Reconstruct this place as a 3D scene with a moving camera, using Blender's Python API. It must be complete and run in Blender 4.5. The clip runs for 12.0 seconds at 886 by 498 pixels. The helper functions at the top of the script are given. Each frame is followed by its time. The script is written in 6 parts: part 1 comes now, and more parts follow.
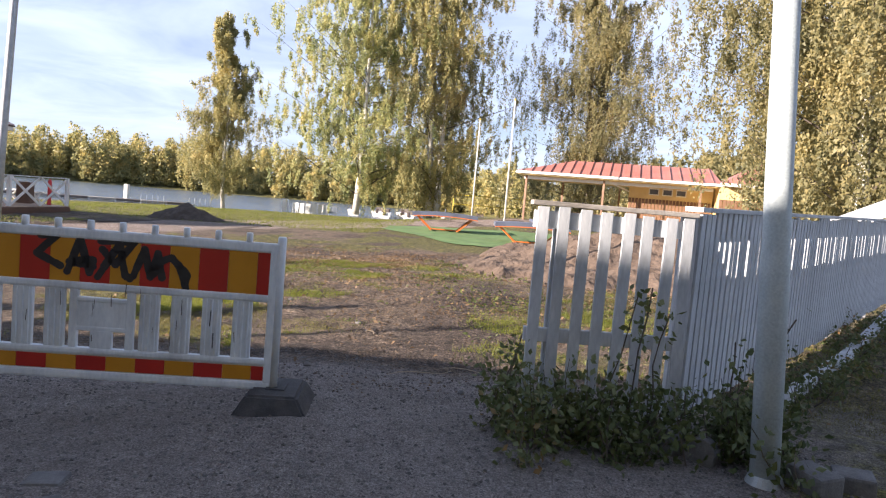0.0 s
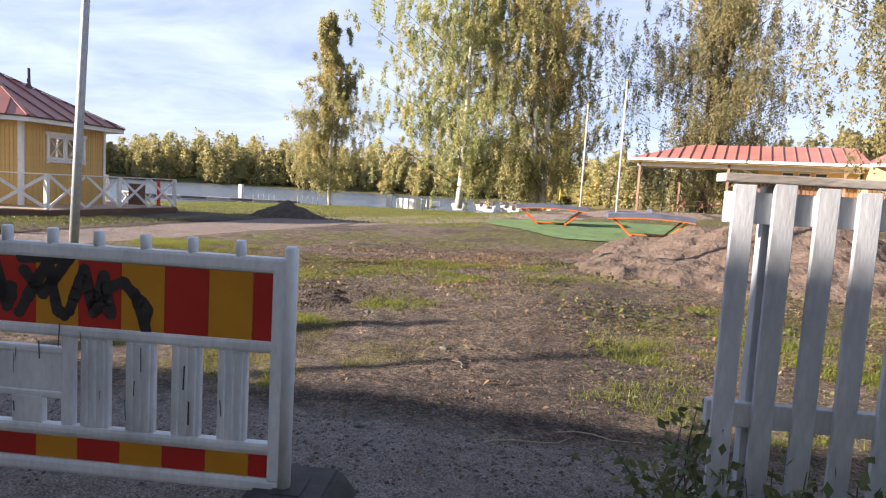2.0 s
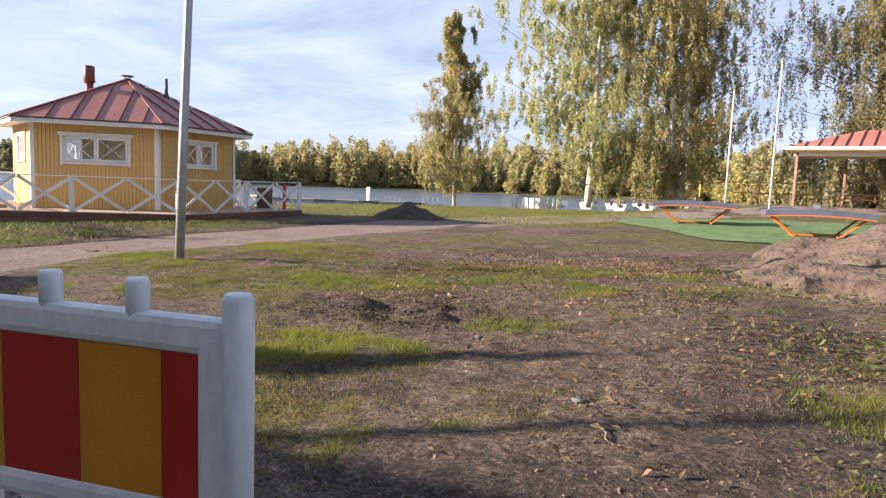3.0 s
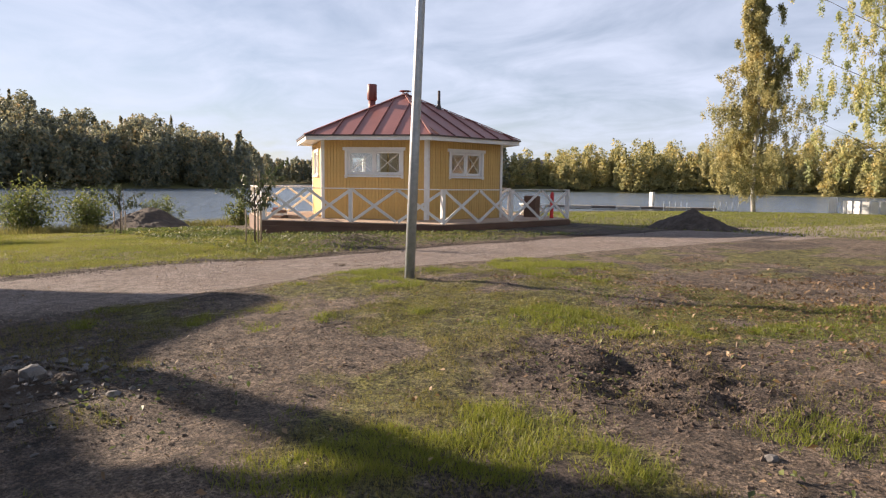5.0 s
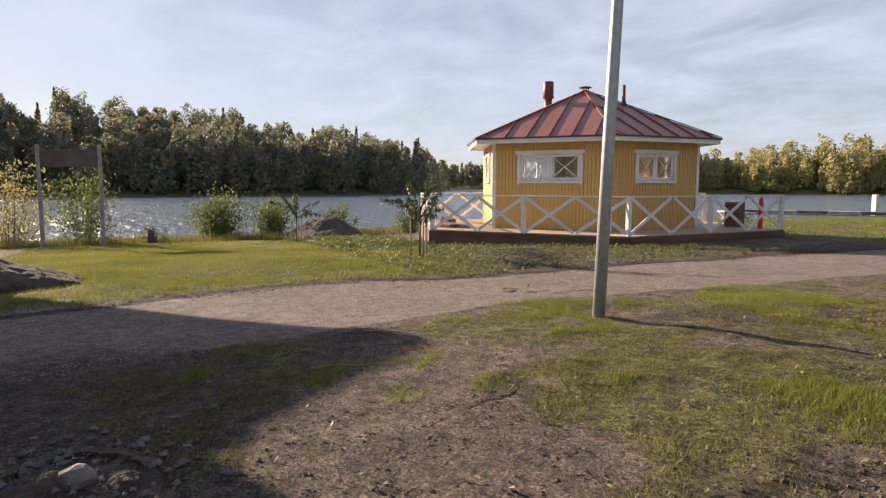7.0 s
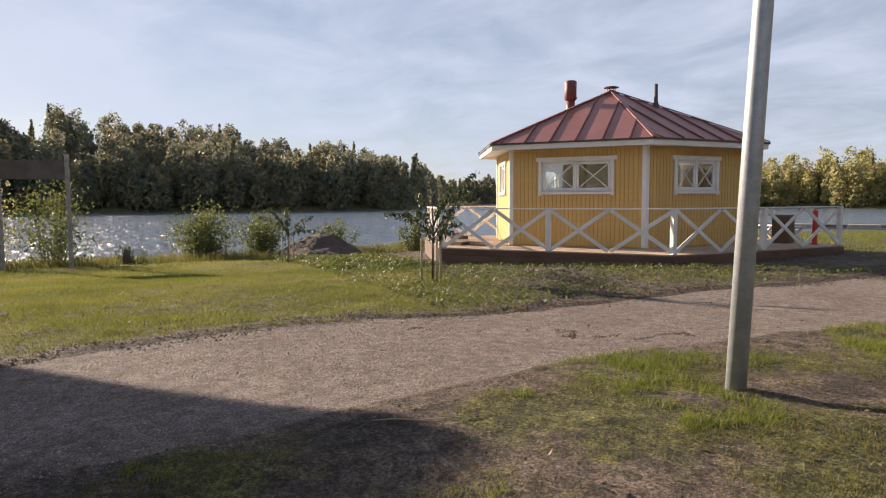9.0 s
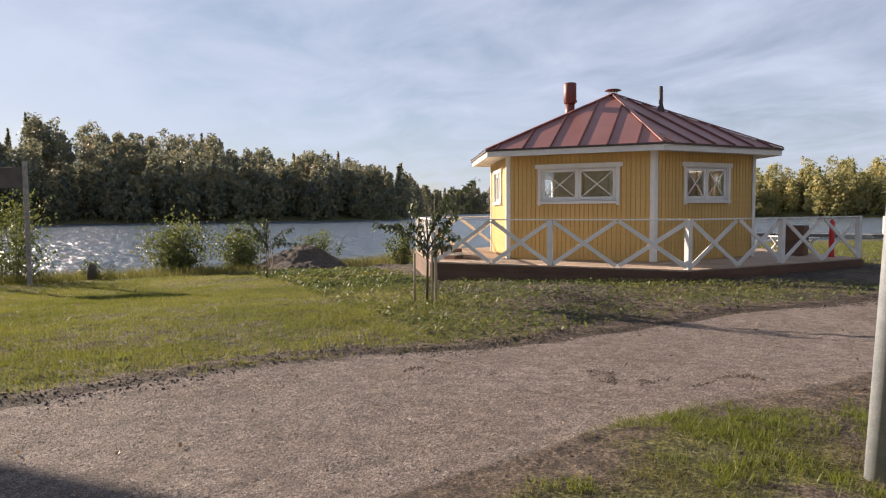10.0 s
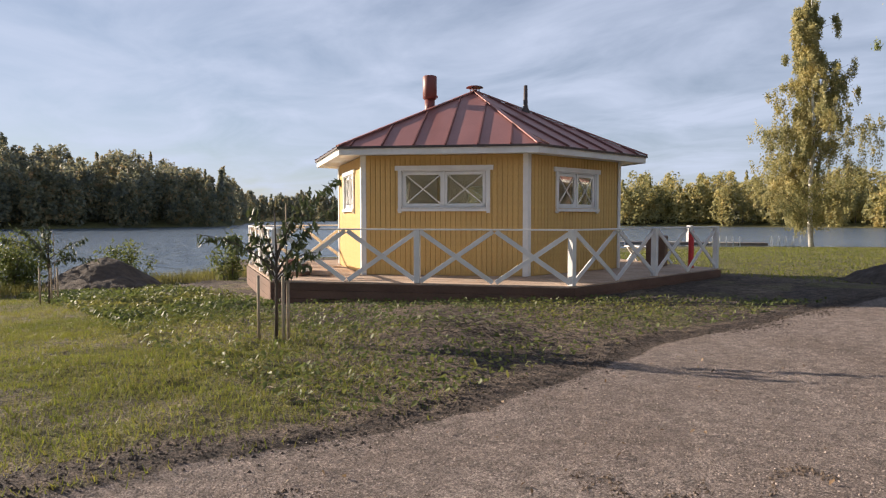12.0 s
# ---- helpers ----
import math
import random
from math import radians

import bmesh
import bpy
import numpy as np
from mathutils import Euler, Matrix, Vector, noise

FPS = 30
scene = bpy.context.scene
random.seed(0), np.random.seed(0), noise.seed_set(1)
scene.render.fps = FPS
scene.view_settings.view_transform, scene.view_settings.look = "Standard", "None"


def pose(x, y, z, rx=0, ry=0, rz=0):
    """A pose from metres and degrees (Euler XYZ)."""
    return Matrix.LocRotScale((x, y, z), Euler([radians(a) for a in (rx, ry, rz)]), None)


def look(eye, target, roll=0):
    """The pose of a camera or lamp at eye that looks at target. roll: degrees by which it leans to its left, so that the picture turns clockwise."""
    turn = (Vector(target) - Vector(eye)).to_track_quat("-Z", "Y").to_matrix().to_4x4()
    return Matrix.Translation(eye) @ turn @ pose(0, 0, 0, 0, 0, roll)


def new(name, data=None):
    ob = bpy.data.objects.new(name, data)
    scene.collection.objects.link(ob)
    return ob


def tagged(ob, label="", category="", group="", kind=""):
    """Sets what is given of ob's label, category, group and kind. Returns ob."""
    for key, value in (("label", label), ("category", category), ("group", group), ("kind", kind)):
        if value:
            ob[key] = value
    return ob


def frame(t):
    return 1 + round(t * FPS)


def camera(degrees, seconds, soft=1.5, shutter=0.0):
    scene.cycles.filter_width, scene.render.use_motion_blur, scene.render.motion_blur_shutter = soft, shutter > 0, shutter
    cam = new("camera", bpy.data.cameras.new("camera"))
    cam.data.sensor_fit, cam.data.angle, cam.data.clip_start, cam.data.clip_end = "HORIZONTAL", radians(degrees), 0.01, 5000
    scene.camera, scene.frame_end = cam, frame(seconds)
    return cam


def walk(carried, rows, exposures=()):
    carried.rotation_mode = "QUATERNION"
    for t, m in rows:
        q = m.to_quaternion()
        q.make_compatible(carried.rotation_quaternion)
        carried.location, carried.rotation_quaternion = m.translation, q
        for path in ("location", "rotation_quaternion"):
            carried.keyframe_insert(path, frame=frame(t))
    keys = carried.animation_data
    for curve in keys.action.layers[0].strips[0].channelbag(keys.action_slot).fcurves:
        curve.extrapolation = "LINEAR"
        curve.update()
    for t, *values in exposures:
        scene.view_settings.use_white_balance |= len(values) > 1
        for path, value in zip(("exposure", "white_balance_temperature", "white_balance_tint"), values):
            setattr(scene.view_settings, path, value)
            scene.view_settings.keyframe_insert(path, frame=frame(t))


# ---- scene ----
cam = camera(69.0, 12.0, soft=1.2)
PATH = [
    (0, (0.164, 0.694, 1.404), (-0.002, 2.682, 1.263), 4.9),
    (0.5, (0.107, 1.014, 1.399), (-0.09, 2.999, 1.252), 4.9),
    (1, (0.097, 1.471, 1.359), (-0.207, 3.441, 1.195), 4.3),
    (1.5, (0.052, 1.92, 1.338), (-0.363, 3.869, 1.161), 3.7),
    (2, (-0.017, 2.377, 1.362), (-0.502, 4.308, 1.177), 3.4),
    (2.5, (-0.195, 3.084, 1.33), (-0.898, 4.946, 1.132), 2.6),
    (4.5, (-0.999, 5.358, 1.286), (-2.255, 6.9, 1.075), 1.5),
    (5, (-1.156, 5.678, 1.345), (-2.684, 6.952, 1.138), 0.7),
    (5.5, (-1.462, 5.995, 1.382), (-3.115, 7.102, 1.177), 0.6),
    (6, (-1.852, 6.327, 1.381), (-3.606, 7.266, 1.179), 0.1),
    (6.5, (-2.304, 6.535, 1.41), (-4.112, 7.364, 1.206), 0.1),
    (7, (-2.818, 6.677, 1.427), (-4.627, 7.505, 1.229), 0.0),
    (9, (-5.341, 7.407, 1.323), (-7.151, 8.243, 1.173), -0.3),
    (9.5, (-6.013, 7.631, 1.327), (-7.82, 8.476, 1.197), -0.4),
    (10, (-6.722, 7.834, 1.336), (-8.514, 8.714, 1.216), -0.4),
    (10.5, (-7.378, 8.04, 1.334), (-9.148, 8.963, 1.217), -0.3),
    (11, (-7.984, 8.27, 1.324), (-9.713, 9.27, 1.214), -0.2),
    (11.5, (-8.554, 8.46, 1.326), (-10.244, 9.525, 1.225), -0.3),
    (12, (-9.186, 8.644, 1.348), (-10.687, 9.962, 1.249), 0.0),
]
walk(cam, [(t, look(eye, target, roll)) for t, eye, target, roll in PATH], exposures=[(0.0, 1.70, 6200, 20), (1.5, 1.68, 6200, 20), (2.5, 1.58, 6250, 20), (4.5, 1.34, 6600, 19), (7.0, 1.17, 6850, 19), (12.0, 0.99, 6450, 17)])

# ---- sky, sun ----
SUN_AZ, SUN_EL = 206.0, 19.0            # heading towards the sun, counted from +x, and its height
to_sun = Vector((math.cos(radians(SUN_AZ)) * math.cos(radians(SUN_EL)), math.sin(radians(SUN_AZ)) * math.cos(radians(SUN_EL)), math.sin(radians(SUN_EL))))
sun = new("sun", bpy.data.lights.new("sun", "SUN"))
sun.data.energy, sun.data.angle, sun.data.color = 5.0, radians(0.3), (1.0, 0.86, 0.66)
sun.matrix_world = look((0, 0, 40), Vector((0, 0, 40)) - to_sun)

world = bpy.data.worlds.new("world")
scene.world = world
world.use_nodes = True
wn, wl = world.node_tree.nodes, world.node_tree.links
wn.clear()
w_out = wn.new("ShaderNodeOutputWorld")
w_bg = wn.new("ShaderNodeBackground")
w_sky = wn.new("ShaderNodeTexSky")
w_sky.sky_type, w_sky.sun_disc = "NISHITA", False
w_sky.sun_elevation, w_sky.sun_rotation = radians(SUN_EL), radians(90 - SUN_AZ)
w_sky.air_density, w_sky.dust_density, w_sky.ozone_density = 1.0, 0.3, 2.0
w_tc = wn.new("ShaderNodeTexCoord")
w_sep = wn.new("ShaderNodeSeparateXYZ")
wl.new(w_tc.outputs["Generated"], w_sep.inputs[0])


def w_math(op, a, b):
    n = wn.new("ShaderNodeMath")
    n.operation = op
    for i, v in enumerate((a, b)):
        if isinstance(v, (int, float)):
            n.inputs[i].default_value = v
        else:
            wl.new(v, n.inputs[i])
    return n.outputs[0]


w_h = w_math("ADD", w_math("MAXIMUM", w_sep.outputs[2], 0.0), 0.12)
w_uv = wn.new("ShaderNodeCombineXYZ")
wl.new(w_math("DIVIDE", w_sep.outputs[0], w_h), w_uv.inputs[0])
wl.new(w_math("DIVIDE", w_sep.outputs[1], w_h), w_uv.inputs[1])
w_map = wn.new("ShaderNodeMapping")
w_map.inputs["Rotation"].default_value = (0, 0, radians(35))
w_map.inputs["Scale"].default_value = (0.75, 1.05, 1)
wl.new(w_uv.outputs[0], w_map.inputs[0])
w_noise = wn.new("ShaderNodeTexNoise")
w_noise.inputs["Scale"].default_value, w_noise.inputs["Detail"].default_value, w_noise.inputs["Roughness"].default_value = 1.5, 12, 0.57
w_noise.inputs["Distortion"].default_value = 0.5
wl.new(w_map.outputs[0], w_noise.inputs["Vector"])
w_ramp = wn.new("ShaderNodeValToRGB")
w_ramp.color_ramp.elements[0].position, w_ramp.color_ramp.elements[0].color = 0.34, (0.40, 0.40, 0.40, 1)
w_ramp.color_ramp.elements[1].position, w_ramp.color_ramp.elements[1].color = 0.66, (0.88, 0.88, 0.88, 1)
wl.new(w_noise.outputs["Fac"], w_ramp.inputs[0])
w_mix = wn.new("ShaderNodeMixRGB")
w_mix.inputs[2].default_value = (7.4, 8.6, 10.4, 1)
w_thin = wn.new("ShaderNodeMapRange")          # the haze thins out towards the zenith
w_thin.inputs[1].default_value, w_thin.inputs[2].default_value, w_thin.inputs[3].default_value, w_thin.inputs[4].default_value = 0.25, 0.75, 1.0, 0.46
wl.new(w_sep.outputs[2], w_thin.inputs[0])
wl.new(w_math("MULTIPLY", w_ramp.outputs[0], w_thin.outputs[0]), w_mix.inputs[0])
wl.new(w_sky.outputs[0], w_mix.inputs[1])
wl.new(w_mix.outputs[0], w_bg.inputs[0])
w_bg.inputs[1].default_value = 0.042
wl.new(w_bg.outputs[0], w_out.inputs[0])


# ---- materials ----
def material(name, colours, rough=0.7, metal=0.0, scale=4.0, bump=0.15, fine=60.0, grime=0.25, grime_colour=(0.08, 0.07, 0.06), stretch=(1, 1, 1), island=0.0, coord="Object", obj_random=0.0, bump_dist=0.01):
    """Two colours mixed by a coarse noise, a fine grain in relief, and grime in patches of its own."""
    m = bpy.data.materials.new(name)
    m.use_nodes = True
    n, l = m.node_tree.nodes, m.node_tree.links
    b = n["Principled BSDF"]
    tc, mp = n.new("ShaderNodeTexCoord"), n.new("ShaderNodeMapping")
    mp.inputs["Scale"].default_value = stretch
    l.new(tc.outputs[coord], mp.inputs[0])
    coarse, grain, dirt = n.new("ShaderNodeTexNoise"), n.new("ShaderNodeTexNoise"), n.new("ShaderNodeTexNoise")
    for node, s, d in ((coarse, scale, 5), (grain, fine, 4), (dirt, scale * 0.37, 8)):
        node.inputs["Scale"].default_value, node.inputs["Detail"].default_value = s, d
        l.new(mp.outputs[0], node.inputs["Vector"])
    dirt.inputs["Roughness"].default_value = 0.7
    ramp = n.new("ShaderNodeValToRGB")
    ramp.color_ramp.elements[0].position, ramp.color_ramp.elements[1].position = 0.35, 0.65
    ramp.color_ramp.elements[0].color, ramp.color_ramp.elements[1].color = (*colours[0], 1), (*colours[1], 1)
    l.new(coarse.outputs["Fac"], ramp.inputs[0])
    cur = ramp.outputs[0]
    g = n.new("ShaderNodeMixRGB")
    g.blend_type, g.inputs[0].default_value = "OVERLAY", 0.35
    l.new(cur, g.inputs[1])
    l.new(grain.outputs["Fac"], g.inputs[2])
    cur = g.outputs[0]
    if grime:
        r2 = n.new("ShaderNodeValToRGB")
        r2.color_ramp.elements[0].position, r2.color_ramp.elements[1].position = 0.5, 0.75
        r2.color_ramp.elements[1].color = (grime, grime, grime, 1)
        l.new(dirt.outputs["Fac"], r2.inputs[0])
        mx = n.new("ShaderNodeMixRGB")
        mx.inputs[2].default_value = (*grime_colour, 1)
        l.new(r2.outputs[0], mx.inputs[0])
        l.new(cur, mx.inputs[1])
        cur = mx.outputs[0]
    if island or obj_random:
        src = n.new("ShaderNodeNewGeometry").outputs["Random Per Island"] if island else n.new("ShaderNodeObjectInfo").outputs["Random"]
        hsv, mr = n.new("ShaderNodeHueSaturation"), n.new("ShaderNodeMapRange")
        k = island or obj_random
        mr.inputs[3].default_value, mr.inputs[4].default_value = 1 - k, 1 + k
        l.new(src, mr.inputs[0])
        l.new(mr.outputs[0], hsv.inputs["Value"])
        l.new(cur, hsv.inputs["Color"])
        cur = hsv.outputs[0]
    l.new(cur, b.inputs["Base Color"])
    b.inputs["Roughness"].default_value, b.inputs["Metallic"].default_value = rough, metal
    if bump:
        bp = n.new("ShaderNodeBump")
        bp.inputs["Strength"].default_value, bp.inputs["Distance"].default_value = bump, bump_dist
        l.new(grain.outputs["Fac"], bp.inputs["Height"])
        l.new(bp.outputs[0], b.inputs["Normal"])
    return m


def leaf_material(name, stops, translucency=0.45, rough=0.55):
    """Leaves, each island of its own colour out of the ramp, partly letting light through."""
    m = bpy.data.materials.new(name)
    m.use_nodes = True
    n, l = m.node_tree.nodes, m.node_tree.links
    b, out = n["Principled BSDF"], n["Material Output"]
    geo, ramp = n.new("ShaderNodeNewGeometry"), n.new("ShaderNodeValToRGB")
    while len(ramp.color_ramp.elements) < len(stops):
        ramp.color_ramp.elements.new(0.5)
    for e, (p, c) in zip(ramp.color_ramp.elements, stops):
        e.position, e.color = p, (*c, 1)
    tc, nz, mul = n.new("ShaderNodeTexCoord"), n.new("ShaderNodeTexNoise"), n.new("ShaderNodeMath")
    nz.inputs["Scale"].default_value = 0.35
    l.new(tc.outputs["Object"], nz.inputs["Vector"])
    mul.operation = "MULTIPLY_ADD"
    mul.inputs[1].default_value = 0.55
    ad = n.new("ShaderNodeMath")
    ad.operation = "MULTIPLY_ADD"
    ad.inputs[1].default_value, ad.inputs[2].default_value = 1.5, -0.5
    l.new(nz.outputs["Fac"], ad.inputs[0])
    l.new(geo.outputs["Random Per Island"], mul.inputs[0])
    l.new(ad.outputs[0], mul.inputs[2])
    l.new(mul.outputs[0], ramp.inputs[0])
    l.new(ramp.outputs[0], b.inputs["Base Color"])
    b.inputs["Roughness"].default_value = rough
    tr, mix = n.new("ShaderNodeBsdfTranslucent"), n.new("ShaderNodeMixShader")
    l.new(ramp.outputs[0], tr.inputs[0])
    mix.inputs[0].default_value = translucency
    l.new(b.outputs[0], mix.inputs[1])
    l.new(tr.outputs[0], mix.inputs[2])
    l.new(mix.outputs[0], out.inputs[0])
    return m


M_white = material("white_paint", ((0.74, 0.74, 0.72), (0.82, 0.82, 0.80)), 0.55, scale=3, fine=90, bump=0.1, grime=0.25, grime_colour=(0.42, 0.40, 0.36))
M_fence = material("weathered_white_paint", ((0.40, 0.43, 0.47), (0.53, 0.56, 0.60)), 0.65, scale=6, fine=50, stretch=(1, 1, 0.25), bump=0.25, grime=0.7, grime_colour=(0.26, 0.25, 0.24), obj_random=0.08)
M_cap_grey = material("bare_grey_timber", ((0.27, 0.25, 0.23), (0.40, 0.375, 0.35)), 0.85, scale=9, fine=70, stretch=(0.3, 1, 1), bump=0.4, grime=0.4)
M_yellow = material("yellow_painted_boards", ((0.585, 0.38, 0.13), (0.64, 0.425, 0.155)), 0.6, scale=2, fine=70, stretch=(1, 1, 0.2), bump=0.15, grime=0.12, grime_colour=(0.35, 0.25, 0.12), obj_random=0.04)
M_roof_hut = material("brown_red_sheet_metal", ((0.29, 0.12, 0.105), (0.34, 0.145, 0.125)), 0.42, scale=1.2, fine=40, bump=0.04, grime=0.18, grime_colour=(0.16, 0.10, 0.09))
M_roof_red = material("red_sheet_metal", ((0.38, 0.15, 0.125), (0.44, 0.19, 0.16)), 0.5, scale=0.8, fine=30, bump=0.04, grime=0.25, grime_colour=(0.3, 0.14, 0.11))
M_seam = material("dull_dark_red_seam", ((0.14, 0.055, 0.05), (0.18, 0.07, 0.06)), 0.6, scale=2, fine=40, bump=0.04)
M_chimney = material("dark_red_chimney_metal", ((0.17, 0.042, 0.035), (0.21, 0.055, 0.045)), 0.5, scale=3, fine=40, bump=0.05)
M_dark_metal = material("dark_brown_metal", ((0.055, 0.04, 0.04), (0.08, 0.06, 0.055)), 0.5, scale=3, fine=40, bump=0.05)
M_deck = material("weathered_deck_boards", ((0.42, 0.31, 0.23), (0.52, 0.40, 0.31)), 0.75, scale=5, fine=60, stretch=(0.3, 0.3, 1), bump=0.25, grime=0.25, obj_random=0.1)
M_deck_skirt = material("brown_stained_timber", ((0.115, 0.065, 0.045), (0.16, 0.09, 0.062)), 0.75, scale=4, fine=50, stretch=(0.3, 0.3, 1), bump=0.3, grime=0.35, obj_random=0.12)
M_galv = material("galvanised_steel", ((0.36, 0.395, 0.43), (0.46, 0.495, 0.53)), 0.5, 0.4, scale=14, fine=120, bump=0.06, grime=0.25, grime_colour=(0.2, 0.2, 0.2))
M_pole_white = material("pale_grey_painted_steel", ((0.40, 0.47, 0.51), (0.48, 0.55, 0.59)), 0.5, scale=4, fine=80, bump=0.06, grime=0.3, grime_colour=(0.3, 0.33, 0.33))
M_barrier = material("white_barrier_plastic", ((0.58, 0.63, 0.69), (0.68, 0.73, 0.78)), 0.42, scale=7, fine=60, stretch=(1, 1, 0.35), bump=0.05, grime=0.65, grime_colour=(0.25, 0.25, 0.27))
M_sign_red = material("red_reflective_sheet", ((0.36, 0.016, 0.012), (0.43, 0.022, 0.016)), 0.35, scale=5, fine=400, bump=0.08, grime=0.2, grime_colour=(0.2, 0.02, 0.02))
M_sign_yel = material("amber_reflective_sheet", ((0.46, 0.20, 0.010), (0.53, 0.24, 0.016)), 0.35, scale=5, fine=400, bump=0.08, grime=0.2, grime_colour=(0.35, 0.17, 0.03))
M_black = material("black_spray_paint", ((0.018, 0.016, 0.02), (0.03, 0.028, 0.03)), 0.6, scale=20, fine=90, bump=0.1, grime=0)
M_rubber = material("recycled_rubber", ((0.035, 0.036, 0.04), (0.06, 0.06, 0.066)), 0.85, scale=12, fine=160, bump=0.5, grime=0.5, grime_colour=(0.13, 0.12, 0.11))
M_glass = bpy.data.materials.new("window_glass")
M_glass.use_nodes = True
_b = M_glass.node_tree.nodes["Principled BSDF"]
_b.inputs["Base Color"].default_value, _b.inputs["Roughness"].default_value, _b.inputs["Transmission Weight"].default_value, _b.inputs["IOR"].default_value = (0.9, 0.95, 0.95, 1), 0.02, 1.0, 2.4
M_water = bpy.data.materials.new("lake_water")
M_water.use_nodes = True
_n, _l = M_water.node_tree.nodes, M_water.node_tree.links
_b = _n["Principled BSDF"]
_b.inputs["Base Color"].default_value, _b.inputs["Roughness"].default_value, _b.inputs["IOR"].default_value = (0.09, 0.12, 0.15, 1), 0.2, 1.33
_tc, _mp, _w1, _w2, _bp, _ad = (_n.new("ShaderNode" + k) for k in ("TexCoord", "Mapping", "TexNoise", "TexNoise", "Bump", "Math"))
_mp.inputs["Scale"].default_value, _mp.inputs["Rotation"].default_value = (0.35, 1.1, 1), (0, 0, radians(70))
_l.new(_tc.outputs["Object"], _mp.inputs[0])
for _w, _s in ((_w1, 0.9), (_w2, 0.06)):
    _w.inputs["Scale"].default_value, _w.inputs["Detail"].default_value = _s, 6
    _l.new(_mp.outputs[0], _w.inputs["Vector"])
_ad.operation = "MULTIPLY"
_l.new(_w1.outputs["Fac"], _ad.inputs[0])
_l.new(_w2.outputs["Fac"], _ad.inputs[1])
_bp.inputs["Strength"].default_value, _bp.inputs["Distance"].default_value = 1.0, 2.0
_l.new(_ad.outputs[0], _bp.inputs["Height"])
_l.new(_bp.outputs[0], _b.inputs["Normal"])
M_bark_birch = material("birch_bark", ((0.55, 0.53, 0.49), (0.70, 0.68, 0.64)), 0.8, scale=2.5, fine=20, stretch=(1, 1, 3.0), bump=0.3, grime=0.95, grime_colour=(0.05, 0.045, 0.04))
M_bark_dark = material("grey_brown_bark", ((0.07, 0.055, 0.045), (0.12, 0.10, 0.085)), 0.9, scale=4, fine=30, stretch=(1, 1, 0.3), bump=0.5, grime=0.3)
M_leaf_birch = leaf_material("birch_leaves", ((0.0, (0.21, 0.26, 0.12)), (0.45, (0.35, 0.38, 0.165)), (0.8, (0.49, 0.455, 0.19)), (1.0, (0.60, 0.50, 0.20))), 0.45)
M_leaf_gold = leaf_material("golden_birch_leaves", ((0.0, (0.20, 0.215, 0.10)), (0.4, (0.33, 0.315, 0.135)), (0.8, (0.47, 0.40, 0.165)), (1.0, (0.58, 0.46, 0.185))), 0.42)
M_leaf_dark = leaf_material("dull_birch_leaves", ((0.0, (0.15, 0.16, 0.085)), (0.5, (0.27, 0.25, 0.12)), (1.0, (0.42, 0.345, 0.145))), 0.5)
M_leaf_grove = leaf_material("grove_foliage", ((0.0, (0.20, 0.22, 0.115)), (0.35, (0.34, 0.33, 0.15)), (0.7, (0.48, 0.42, 0.17)), (1.0, (0.58, 0.45, 0.18))), 0.5)
# far leaves lightened and blued: distance haze put into their colour
M_leaf_far_hazed = leaf_material("far_foliage_hazed", ((0.0, (0.14, 0.155, 0.14)), (0.4, (0.20, 0.215, 0.15)), (0.7, (0.29, 0.27, 0.15)), (1.0, (0.40, 0.28, 0.15))), 0.45)
M_leaf_shrub = leaf_material("willow_shrub_leaves", ((0.0, (0.07, 0.10, 0.03)), (0.5, (0.13, 0.16, 0.045)), (1.0, (0.22, 0.21, 0.06))))
M_leaf_weed = leaf_material("bramble_leaves", ((0.0, (0.045, 0.065, 0.025)), (0.5, (0.09, 0.12, 0.04)), (0.85, (0.15, 0.165, 0.06)), (1.0, (0.26, 0.15, 0.06))), 0.3)
M_leaf_cherry = leaf_material("cherry_leaves", ((0.0, (0.04, 0.058, 0.026)), (0.5, (0.075, 0.10, 0.04)), (0.9, (0.13, 0.145, 0.06)), (1.0, (0.20, 0.11, 0.05))), 0.25, 0.4)
M_grass = leaf_material("grass_blades", ((0.0, (0.085, 0.088, 0.027)), (0.5, (0.16, 0.155, 0.04)), (1.0, (0.28, 0.235, 0.08))), 0.5)
M_grass_lush = leaf_material("lush_grass_blades", ((0.0, (0.10, 0.13, 0.02)), (0.5, (0.175, 0.205, 0.03)), (1.0, (0.285, 0.28, 0.055))), 0.5)
M_straw = leaf_material("dry_straw", ((0.0, (0.22, 0.17, 0.09)), (1.0, (0.42, 0.34, 0.19))), 0.3)
M_litter = leaf_material("fallen_leaves", ((0.0, (0.09, 0.055, 0.032)), (0.5, (0.20, 0.125, 0.065)), (0.9, (0.31, 0.21, 0.11)), (1.0, (0.45, 0.36, 0.21))), 0.2)
M_stone = material("grey_granite", ((0.10, 0.095, 0.092), (0.165, 0.158, 0.155)), 0.85, scale=9, fine=80, bump=0.5, grime=0.3, island=0.3)
M_concrete = material("weathered_concrete", ((0.12, 0.12, 0.125), (0.19, 0.19, 0.195)), 0.9, scale=9, fine=90, bump=0.4, grime=0.45)
M_soil = material("dark_topsoil", ((0.055, 0.042, 0.034), (0.10, 0.078, 0.062)), 0.95, scale=5, fine=40, bump=0.9, grime=0.3, bump_dist=0.04)
